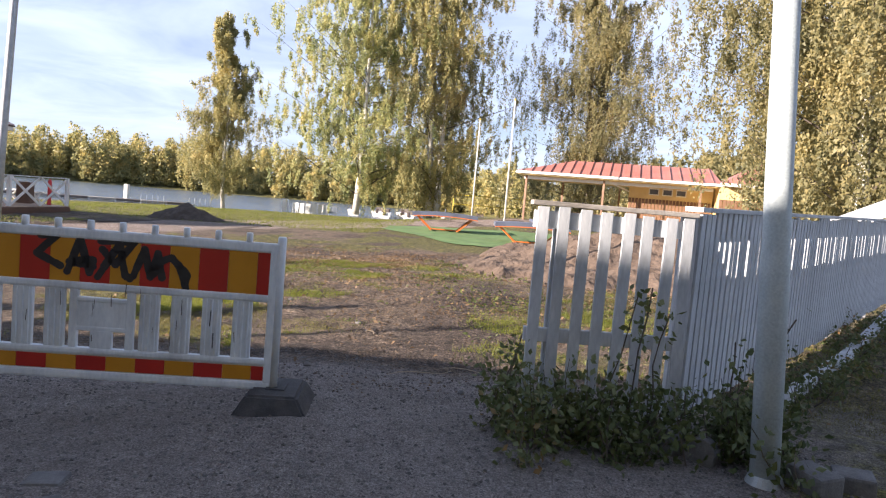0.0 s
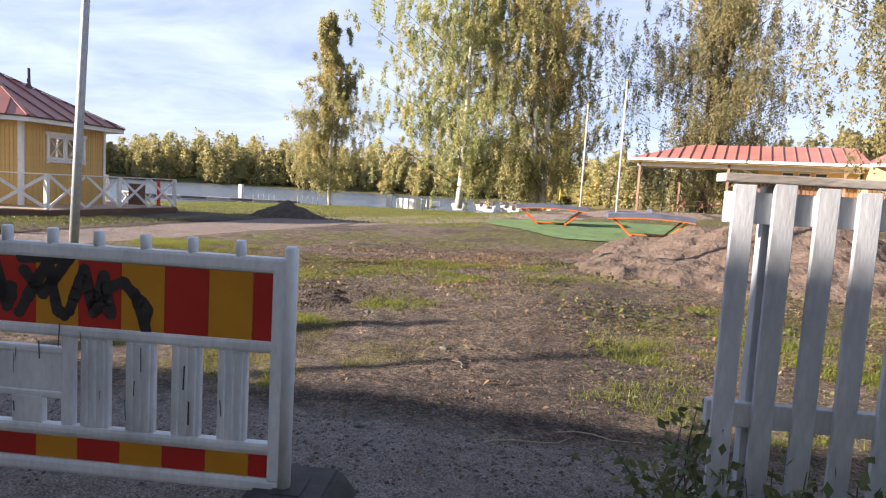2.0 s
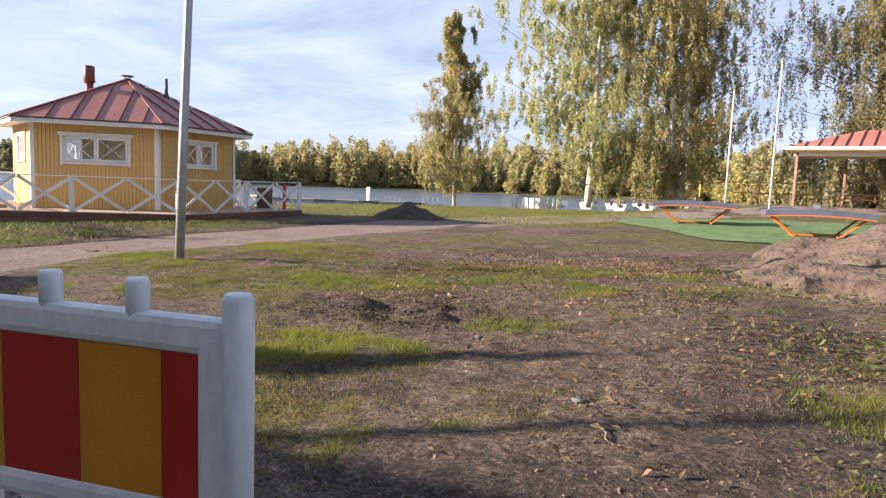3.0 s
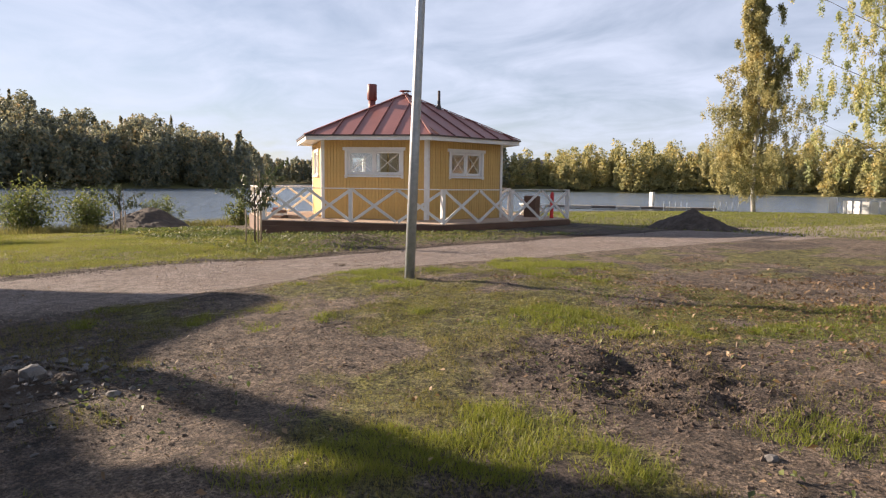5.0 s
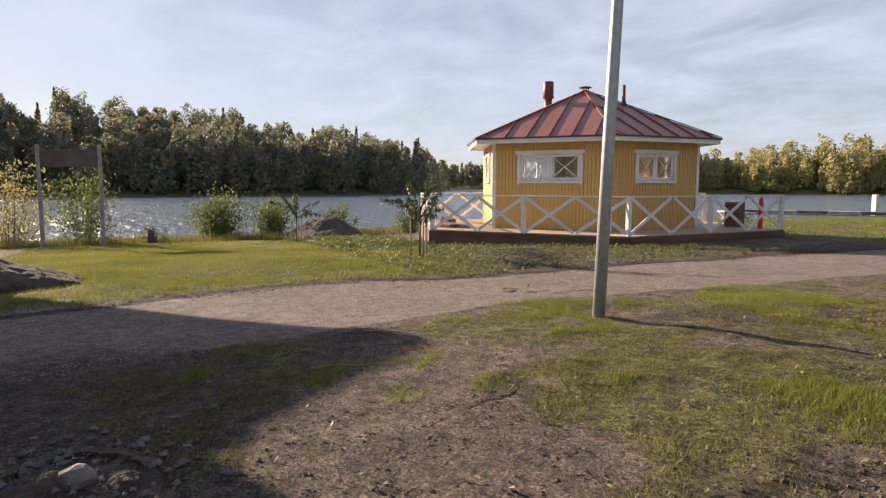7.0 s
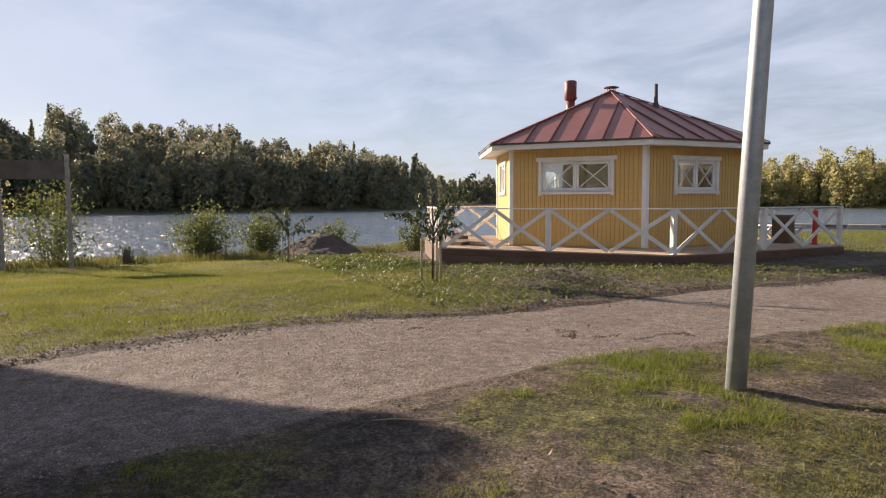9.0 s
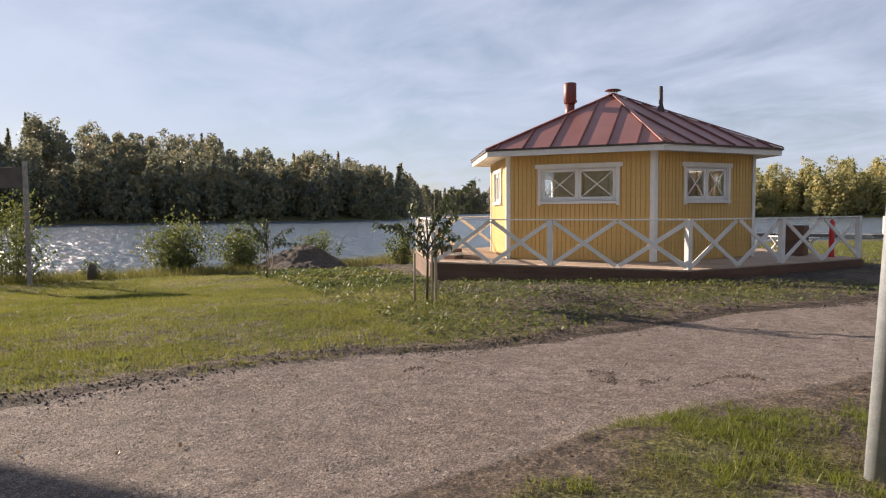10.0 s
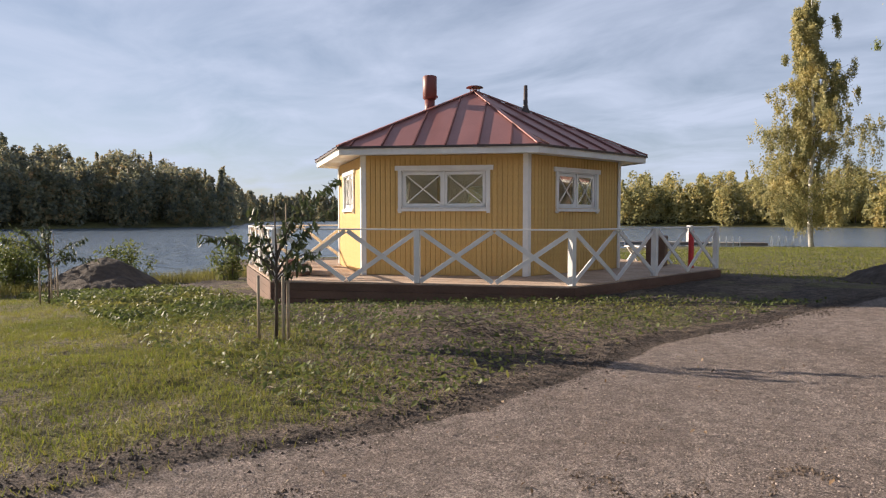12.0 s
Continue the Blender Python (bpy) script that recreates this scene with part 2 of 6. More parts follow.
M_sand = material("sandy_spoil", ((0.095, 0.067, 0.050), (0.145, 0.106, 0.081)), 0.95, scale=2.5, fine=14, bump=0.9, grime=0.35, grime_colour=(0.14, 0.10, 0.075), bump_dist=0.05)
M_turf = material("green_sports_matting", ((0.085, 0.16, 0.055), (0.115, 0.20, 0.07)), 0.9, scale=1.2, fine=60, bump=0.3, grime=0.3, grime_colour=(0.16, 0.13, 0.09))
M_orange = material("orange_powder_coat", ((0.62, 0.15, 0.03), (0.70, 0.19, 0.04)), 0.45, scale=6, fine=60, bump=0.03)
M_table = material("blue_grey_table_top", ((0.09, 0.105, 0.16), (0.12, 0.14, 0.20)), 0.4, scale=2, fine=60, bump=0.03)
M_brown = material("brown_ribbed_cladding", ((0.19, 0.105, 0.06), (0.24, 0.135, 0.08)), 0.7, scale=2, fine=40, bump=0.1)
M_cream = material("cream_yellow_boards", ((0.72, 0.55, 0.25), (0.78, 0.61, 0.30)), 0.7, scale=2, fine=40, bump=0.1, grime=0.1)
M_post_wood = material("brown_stained_post", ((0.26, 0.16, 0.11), (0.34, 0.22, 0.15)), 0.75, scale=4, fine=40, bump=0.15)
M_red_plastic = material("red_plastic", ((0.55, 0.02, 0.02), (0.64, 0.03, 0.03)), 0.4, scale=3, fine=50, bump=0.02)
M_yel_frame = material("yellow_net_tape", ((0.70, 0.55, 0.08), (0.76, 0.60, 0.11)), 0.6, scale=3, fine=50, bump=0.05)
M_board = material("dark_sign_board", ((0.10, 0.085, 0.08), (0.15, 0.13, 0.12)), 0.7, scale=2, fine=40, bump=0.1)


# ---- helpers for meshes ----
def part(name, bm, mat, parent=None, label=""):
    me = bpy.data.meshes.new(name)
    if isinstance(bm, bmesh.types.BMesh):
        bm.to_mesh(me)
        bm.free()
    else:
        me.from_pydata(*bm)
        me.update()
    me.materials.append(mat)
    ob = new(name, me)
    if parent is not None:
        ob.parent = parent
    return tagged(ob, label)


def thing(name, m, label, category, group=""):
    ob = new(name)
    ob.empty_display_size = 0.2
    ob.matrix_basis = m
    return tagged(ob, label, category, group)


def add_box(bm, c, s, rot=None, bevel=0.0):
    """A box of size s about c, turned by rot, with its edges rounded off by bevel."""
    m = Matrix.Translation(c) @ (rot.to_4x4() if rot else Matrix()) @ Matrix.Diagonal((*s, 1))
    r = bmesh.ops.create_cube(bm, size=1, matrix=m)
    if bevel:
        edges = list({e for v in r["verts"] for e in v.link_edges})
        bmesh.ops.bevel(bm, geom=edges, offset=bevel, segments=2, affect="EDGES", profile=0.6)
    return bm


def beam(bm, a, b, w, d, up=(0, 0, 1), bevel=0.0):
    """A bar from a to b, w wide and d deep; d lies along up."""
    a, b = Vector(a), Vector(b)
    x = (b - a).normalized()
    y = Vector(up).cross(x)
    y = y.normalized() if y.length > 1e-5 else Vector((0, 1, 0))
    z = x.cross(y)
    rot = Matrix((x, y, z)).transposed()
    return add_box(bm, (a + b) / 2, ((b - a).length, w, d), rot, bevel)


def tube(bm, points, radii, seg=10, cap=True):
    """A tube through points."""
    rings = []
    pts = [Vector(p) for p in points]
    for i, p in enumerate(pts):
        d = (pts[min(i + 1, len(pts) - 1)] - pts[max(i - 1, 0)]).normalized()
        u = d.orthogonal().normalized() if abs(d.z) < 0.99 else Vector((1, 0, 0))
        v = d.cross(u).normalized()
        u = v.cross(d)
        rings.append([bm.verts.new(p + (u * math.cos(2 * math.pi * k / seg) + v * math.sin(2 * math.pi * k / seg)) * radii[i]) for k in range(seg)])
    for a, b in zip(rings, rings[1:]):
        for k in range(seg):
            f = bm.faces.new((a[k], a[(k + 1) % seg], b[(k + 1) % seg], b[k]))
            f.smooth = seg > 6
    if cap:
        bm.faces.new(rings[0][::-1])
        bm.faces.new(rings[-1])
    return bm


def prism(bm, poly, z0, z1):
    lo, hi = [bm.verts.new((x, y, z0)) for x, y in poly], [bm.verts.new((x, y, z1)) for x, y in poly]
    n = len(poly)
    bm.faces.new(lo[::-1])
    bm.faces.new(hi)
    for i in range(n):
        bm.faces.new((lo[i], lo[(i + 1) % n], hi[(i + 1) % n], hi[i]))
    return bm


# ---- the lie of the land ----
WATER = -1.25
rng = np.random.default_rng(5)


def vnoise(x, y, scale, seed):
    """Smooth value noise between 0 and 1 on arrays."""
    x, y = np.asarray(x, float) / scale + seed * 17.3, np.asarray(y, float) / scale - seed * 9.1
    xi, yi = np.floor(x), np.floor(y)
    fx, fy = x - xi, y - yi
    fx, fy = fx * fx * (3 - 2 * fx), fy * fy * (3 - 2 * fy)

    def h(a, b):
        v = np.sin(a * 127.1 + b * 311.7 + seed * 74.7) * 43758.5453
        return v - np.floor(v)
    return (h(xi, yi) * (1 - fx) + h(xi + 1, yi) * fx) * (1 - fy) + (h(xi, yi + 1) * (1 - fx) + h(xi + 1, yi + 1) * fx) * fy


def fractal(x, y, scale, seed, octaves=4):
    return sum(vnoise(x, y, scale / 2 ** i, seed + i) / 2 ** i for i in range(octaves)) / sum(0.5 ** i for i in range(octaves))


def smooth(v, a, b):
    k = np.clip((np.asarray(v, float) - a) / (b - a), 0, 1)
    return k * k * (3 - 2 * k)


def far_shore(x, y):
    """How far the lake reaches from (-10, 10) in that direction."""
    beta = np.degrees(np.arctan2(-(x + 10), y - 10))
    return np.interp(beta, (-180, -40, -12, 0, 30, 46, 50, 60, 65, 68, 80, 110, 150, 180), (60, 60, 95, 175, 190, 200, 420, 430, 380, 185, 165, 170, 150, 60))


def height(x, y):
    x, y = np.asarray(x, float), np.asarray(y, float)
    a = np.interp(x, (-60, -40, -35, -27, -17, -10, -5, -1, 60), (-3.0, -2.0, -1.15, -0.72, -0.28, -0.2, -0.15, 0.03, 0.05))
    b = np.interp(x, (-60, -38, -22, -10, -3, 60), (-2.0, -0.75, -0.3, -0.15, 0, 0.05)) + np.interp(y, (25, 60, 72, 84, 110), (0, -0.45, -0.75, -1.4, -2.6)) * np.interp(x, (-10, 25, 60), (1, 0.6, 0))
    f = 1 - smooth(y, 13, 26)
    near = a * f + b * (1 - f) + 1.0 * np.clip((x + 10) / 11, 0, 1) * 0.9 * np.clip((y - 25) / 20, 0, 1.1) ** 1.3
    near = near + 0.030 * np.clip((x - 1.5) * 0.6 + (y - 5) * 0.8, 0, 12) * smooth(x - 0.72 * (y - 5), 0.2, 1.6)
    near = near + 0.13 * np.exp(-((x + 7.8) ** 2 + (y - 12.2) ** 2) / 9.0)
    r = np.hypot(x + 10, y - 10)
    rs = far_shore(x, y)
    beta = np.degrees(np.arctan2(-(x + 10), y - 10))
    far = -2.6 + smooth(r, rs - 12, rs + 14) * 3.2 + smooth(r, rs + 10, rs + 140) * 5 + smooth(r, rs + 4, rs + 62) * np.interp(beta, (66, 71, 84, 98, 112, 130), (0, 4, 9, 13, 12, 5))
    k = smooth(r, 75, 92)
    z = near * (1 - k) + np.where(rs > 62, far, np.maximum(near, 0.1)) * k
    bumps = (fractal(x, y, 2.2, 3) - 0.5) * 0.09 * (1 - smooth(r, 40, 60))
    rough = 1 - on_path(x, y)
    mud = np.exp(-(((x + 3.7) / 1.25) ** 2 + ((y - 9.9) / 0.95) ** 2))
    z = z + mud * (np.abs(fractal(x, y, 0.45, 14, 4) - 0.5) * 2 - 0.3) * 0.26
    return z + bumps * (0.35 + 0.65 * rough) + (fractal(x, y, 0.42, 8, 3) - 0.5) * 0.075 * rough * (1 - smooth(r, 25, 30))


P_LEFT_Y = (-30, 2, 6.1, 8.8, 10.5, 12.3, 14, 16.3, 18.3, 21.5, 24, 32, 40)
P_LEFT_X = (-9, -11.6, -12.6, -13.5, -13.25, -12.9, -13.2, -13.5, -13.2, -13.0, -12.9, -12.4, -10.5)
P_RIGHT_Y = (-30, 2, 6, 7.5, 9.2, 10.9, 13.8, 16.6, 19, 21.2, 26, 32, 36, 40)
P_RIGHT_X = (-5, -8.0, -9.0, -9.6, -9.75, -10.1, -10.1, -10.1, -10.0, -9.6, -8.2, -5.6, -2.4, 3.0)


def on_path(x, y):
    """1 on the gravel path, 0 off it."""
    wob = (fractal(x, y, 1.3, 21, 3) - 0.5) * 0.5
    side = np.minimum(x - np.interp(y, P_LEFT_Y, P_LEFT_X), np.interp(y, P_RIGHT_Y, P_RIGHT_X) - x) + wob
    main = smooth(side, -0.06, 0.10) * (np.asarray(y) < 40)
    far = smooth(3.2 - np.abs(np.asarray(y) - (41.5 + 0.18 * (np.asarray(x) + 8))), 0, 0.6) * (np.asarray(x) > -11.5) * (np.asarray(y) >= 36)
    return np.maximum(main, far)


def ground_z(x, y):
    return float(height(x, y))


def grid_lines(fine_a, fine_b, step, lo, hi, grow=1.12):
    mid = list(np.arange(fine_a, fine_b, step))
    left, right, s = [], [], step
    v = fine_a
    while v > lo:
        s *= grow
        v -= s
        left.append(v)
    s, v = step, mid[-1]
    while v < hi:
        s *= grow
        v += s
        right.append(v)
    return np.array(left[::-1] + mid + right)


gx, gy = grid_lines(-15.5, 4.5, 0.075, -1500, 1500, 1.06), grid_lines(4, 16.5, 0.075, -1500, 1500, 1.06)
X, Y = np.meshgrid(gx, gy)
Zg = height(X, Y)
nx, ny = len(gx), len(gy)
idx = np.arange(nx * ny).reshape(ny, nx)
faces = np.stack([idx[:-1, :-1], idx[:-1, 1:], idx[1:, 1:], idx[1:, :-1]], -1).reshape(-1, 4)
me = bpy.data.meshes.new("ground")
me.from_pydata(np.stack([X, Y, Zg], -1).reshape(-1, 3).tolist(), [], faces.tolist())
me.polygons.foreach_set("use_smooth", np.ones(len(faces), bool))


def grass_cover(x, y):
    """How much grass grows at a place: 0 bare soil, 1 full lawn."""
    x, y = np.asarray(x, float), np.asarray(y, float)
    n = fractal(x, y, 2.6, 31, 5)
    lawn = smooth(np.interp(y, P_LEFT_Y, P_LEFT_X) - x, 0.1, 0.7) * (1 - smooth(y, 11.0 - 0.25 * (x + 14), 13.5 - 0.25 * (x + 14)))
    bed = smooth(np.interp(y, P_LEFT_Y, P_LEFT_X) - x, 0.1, 0.7) * smooth(y, 11.0, 13.0) * (1 - smooth(y, 25, 27)) * 0.6
    north = smooth(y, 25.5, 28) * (x < -5) + smooth(y, 17, 22) * smooth(x, -6, -4) * 0.9
    field = smooth(0.5 * n + 0.5 * fractal(x, y, 0.7, 37, 5), 0.45, 0.60) * 0.70
    trail = np.exp(-((x + 0.6 + 0.10 * (y - 8)) ** 2) / 1.1) * (1 - smooth(y, 10, 13))
    mud = np.exp(-(((x + 3.7) / 1.3) ** 2 + ((y - 9.9) / 1.0) ** 2))
    yard = 1 - smooth(y, 5.6, 6.6)
    g = np.clip(field * (1 - trail) * (1 - mud) * (1 - yard * (x < 1.6)), 0, 1)
    g = np.maximum(g, smooth(x, 1.7, 2.5) * 0.5)
    g = np.where(x < np.interp(y, P_LEFT_Y, P_LEFT_X), 0, g)
    g = np.maximum.reduce([g, lawn * (0.50 + 0.50 * smooth(0.6 * n + 0.4 * fractal(x, y, 0.9, 35, 4), 0.40, 0.53)), bed * smooth(n, 0.3, 0.6), np.clip(north, 0, 1) * 0.9])
    return g * (1 - on_path(x, y))


def gravelly(x, y):
    return (1 - smooth(y, 5.2, 6.4)) * (x < 4) * smooth(x, -30, -5)


def tilled_and_shade(x, y):
    """Dark turned soil: the ragged left edge of the path, the bed by the deck, the muddy hollow; and a patch by the
    soil heap, part wet soil, part painted shade.
    """
    x, y = np.asarray(x, float), np.asarray(y, float)
    off = np.interp(y, P_LEFT_Y, P_LEFT_X) - x + (fractal(x, y, 0.9, 26, 3) - 0.5) * 0.5
    edge = smooth(off, -0.12, 0.02) * (1 - smooth(off, 0.12, 0.42)) * (y < 30)
    bed = smooth(off, 0.1, 0.5) * smooth(y, 11.6, 14.0) * (1 - smooth(y, 25, 27)) * smooth(fractal(x, y, 1.1, 29, 4), 0.38, 0.56)
    # second blob: dark wet soil with the cast shade painted in
    mud = np.exp(-(((x + 3.7) / 1.35) ** 2 + ((y - 9.9) / 1.0) ** 2)) + np.exp(-(((x + 7.6) / 2.4) ** 2 + ((y - 6.0) / 1.5) ** 2))
    bare = smooth(fractal(x, y, 1.6, 47, 5), 0.55, 0.66) * (x > -9.5) * (y > 6) * 0.75
    return np.clip(np.maximum.reduce([edge, bed, np.clip(mud * 1.2, 0, 1), bare]), 0, 1)


for key, fn in (("grass", grass_cover), ("path", on_path), ("gravel", gravelly), ("tilled_and_shade", tilled_and_shade)):
    at = me.attributes.new(key, "FLOAT", "POINT")
    at.data.foreach_set("value", np.asarray(fn(X, Y), float).reshape(-1).astype(np.float32))

M_ground = bpy.data.materials.new("park_ground")
M_ground.use_nodes = True
n, l = M_ground.node_tree.nodes, M_ground.node_tree.links
b = n["Principled BSDF"]
b.inputs["Roughness"].default_value = 0.95
tc = n.new("ShaderNodeTexCoord")


def g_noise(scale, detail=6, rough=0.6):
    k = n.new("ShaderNodeTexNoise")
    k.inputs["Scale"].default_value, k.inputs["Detail"].default_value, k.inputs["Roughness"].default_value = scale, detail, rough
    l.new(tc.outputs["Object"], k.inputs["Vector"])
    return k.outputs["Fac"]


def g_ramp(fac, stops):
    r = n.new("ShaderNodeValToRGB")
    while len(r.color_ramp.elements) < len(stops):
        r.color_ramp.elements.new(0.5)
    for e, (p, c) in zip(r.color_ramp.elements, stops):
        e.position, e.color = p, (*c, 1)
    l.new(fac, r.inputs[0])
    return r.outputs[0]


def g_mix(fac, a, c):
    k = n.new("ShaderNodeMixRGB")
    l.new(fac, k.inputs[0])
    l.new(a, k.inputs[1])
    l.new(c, k.inputs[2])
    return k.outputs[0]


def g_attr(name, edge=0.0):
    a = n.new("ShaderNodeAttribute")
    a.attribute_name = name
    if not edge:
        return a.outputs["Fac"]
    m1, m2 = n.new("ShaderNodeMath"), n.new("ShaderNodeMapRange")
    m1.operation = "MULTIPLY_ADD"
    m1.inputs[1].default_value, m1.inputs[2].default_value = edge, -edge / 2
    l.new(g_noise(9, 5), m1.inputs[0])
    m3 = n.new("ShaderNodeMath")
    l.new(a.outputs["Fac"], m3.inputs[0])
    l.new(m1.outputs[0], m3.inputs[1])
    m2.inputs[1].default_value, m2.inputs[2].default_value = 0.3, 0.7
    l.new(m3.outputs[0], m2.inputs[0])
    return m2.outputs[0]


def grey(v):
    return (v, v, v)


n_mid, n_fine, n_grit = g_noise(1.6, 8), g_noise(26, 5), g_noise(95, 3)
n_clump = g_noise(7.5, 10, 0.78)
n_speck = g_noise(42, 4, 0.7)


def g_mottle(c, strength):
    k = n.new("ShaderNodeMixRGB")
    k.blend_type, k.inputs[0].default_value = "OVERLAY", strength
    l.new(c, k.inputs[1])
    l.new(g_ramp(n_clump, ((0.40, grey(0.10)), (0.5, grey(0.5)), (0.60, grey(0.92)))), k.inputs[2])
    k2 = n.new("ShaderNodeMixRGB")
    k2.blend_type, k2.inputs[0].default_value = "OVERLAY", strength
    l.new(k.outputs[0], k2.inputs[1])
    l.new(g_ramp(n_speck, ((0.40, grey(0.12)), (0.5, grey(0.5)), (0.60, grey(0.92)))), k2.inputs[2])
    return k2.outputs[0]


soil = g_ramp(n_mid, ((0.3, (0.076, 0.054, 0.041)), (0.52, (0.13, 0.096, 0.073)), (0.75, (0.195, 0.15, 0.114))))
soil = g_mix(g_ramp(n_fine, ((0.42, grey(0)), (0.62, grey(0.55)))), soil, g_ramp(n_grit, ((0.4, (0.07, 0.05, 0.035)), (0.7, (0.33, 0.26, 0.185)))))
turf = g_ramp(g_noise(3.0, 7), ((0.3, (0.058, 0.053, 0.018)), (0.5, (0.098, 0.094, 0.024)), (0.72, (0.15, 0.14, 0.038))))
turf = g_mix(g_ramp(n_fine, ((0.45, grey(0)), (0.75, grey(0.6)))), turf, g_ramp(n_grit, ((0.3, (0.06, 0.055, 0.022)), (0.7, (0.25, 0.23, 0.075)))))
grit = g_ramp(n_grit, ((0.32, (0.125, 0.098, 0.085)), (0.5, (0.255, 0.205, 0.18)), (0.68, (0.47, 0.40, 0.36))))
grit = g_mix(g_ramp(g_noise(0.9, 6), ((0.4, grey(0)), (0.65, grey(0.4)))), grit, g_ramp(n_grit, ((0.35, (0.098, 0.068, 0.052)), (0.7, (0.22, 0.162, 0.128)))))
yard = g_mottle(g_ramp(n_grit, ((0.33, (0.14, 0.122, 0.115)), (0.52, (0.28, 0.25, 0.235)), (0.72, (0.44, 0.41, 0.39)))), 0.22)
soil, turf, grit = g_mottle(soil, 0.75), g_mottle(turf, 0.85), g_mottle(grit, 0.38)
col = g_mix(g_attr("gravel", 0.6), soil, yard)
col = g_mix(g_attr("grass", 0.7), col, turf)
col = g_mix(g_attr("path", 0.25), col, grit)
dark = g_mottle(g_ramp(n_fine, ((0.35, (0.045, 0.033, 0.026)), (0.6, (0.10, 0.074, 0.058)), (0.75, (0.16, 0.12, 0.095)))), 0.8)
col = g_mix(g_attr("tilled_and_shade", 0.8), col, dark)
l.new(col, b.inputs["Base Color"])
bp, bp2 = n.new("ShaderNodeBump"), n.new("ShaderNodeBump")
bp.inputs["Strength"].default_value, bp.inputs["Distance"].default_value = 1.0, 0.07
bp2.inputs["Strength"].default_value, bp2.inputs["Distance"].default_value = 0.9, 0.022
l.new(n_fine, bp.inputs["Height"])
l.new(n_grit, bp2.inputs["Height"])
l.new(bp.outputs[0], bp2.inputs["Normal"])
l.new(bp2.outputs[0], b.inputs["Normal"])
me.materials.append(M_ground)
ground = tagged(new("ground", me), "bare brown soil with patchy grass and a pinkish gravel path", "ground", kind="structure")

bm = bmesh.new()
bmesh.ops.create_grid(bm, x_segments=2, y_segments=2, size=1400)
water = part("water", bm, M_water)
water.location = (0, 0, WATER)
tagged(water, "rippled grey-blue lake water", "water", kind="structure")

# ---- the hexagonal pavilion on its deck ----
HC = Vector((-21.9, 20.95, 0.0))
WALL = [(0.10, -3.75), (3.01, -1.25), (2.98, 2.44), (-0.10, 3.75), (-3.01, 1.25), (-2.98, -2.44)]
EAVE = [(x * 1.165, y * 1.165) for x, y in WALL]
DECK = [(0.0, -6.0), (5.0, -2.14), (4.78, 4.36), (0.0, 6.0), (-5.0, 2.14), (-4.78, -4.36)]
WALL_TOP, EAVE_Z, APEX_Z = 2.78, 2.93, 4.74
pavilion = thing("pavilion", pose(*HC), "yellow six-sided wooden pavilion with brown-red metal roof on a deck", "pavilion")
board_meshes = {}


def shared_board(w, d, h, mat, key):
    k = (key, round(w, 3), round(d, 3), round(h, 3))
    if k not in board_meshes:
        bm = bmesh.new()
        add_box(bm, (0, 0, h / 2), (w, d, h))
        bmesh.ops.bevel(bm, geom=[e for e in bm.edges if abs(e.verts[0].co.z - e.verts[1].co.z) > h * 0.9 and max(e.verts[0].co.y, e.verts[1].co.y) > 0], offset=0.006, segments=1, affect="EDGES")
        m = bpy.data.meshes.new(key)
        bm.to_mesh(m)
        bm.free()
        m.materials.append(mat)
        board_meshes[k] = m
    return board_meshes[k]


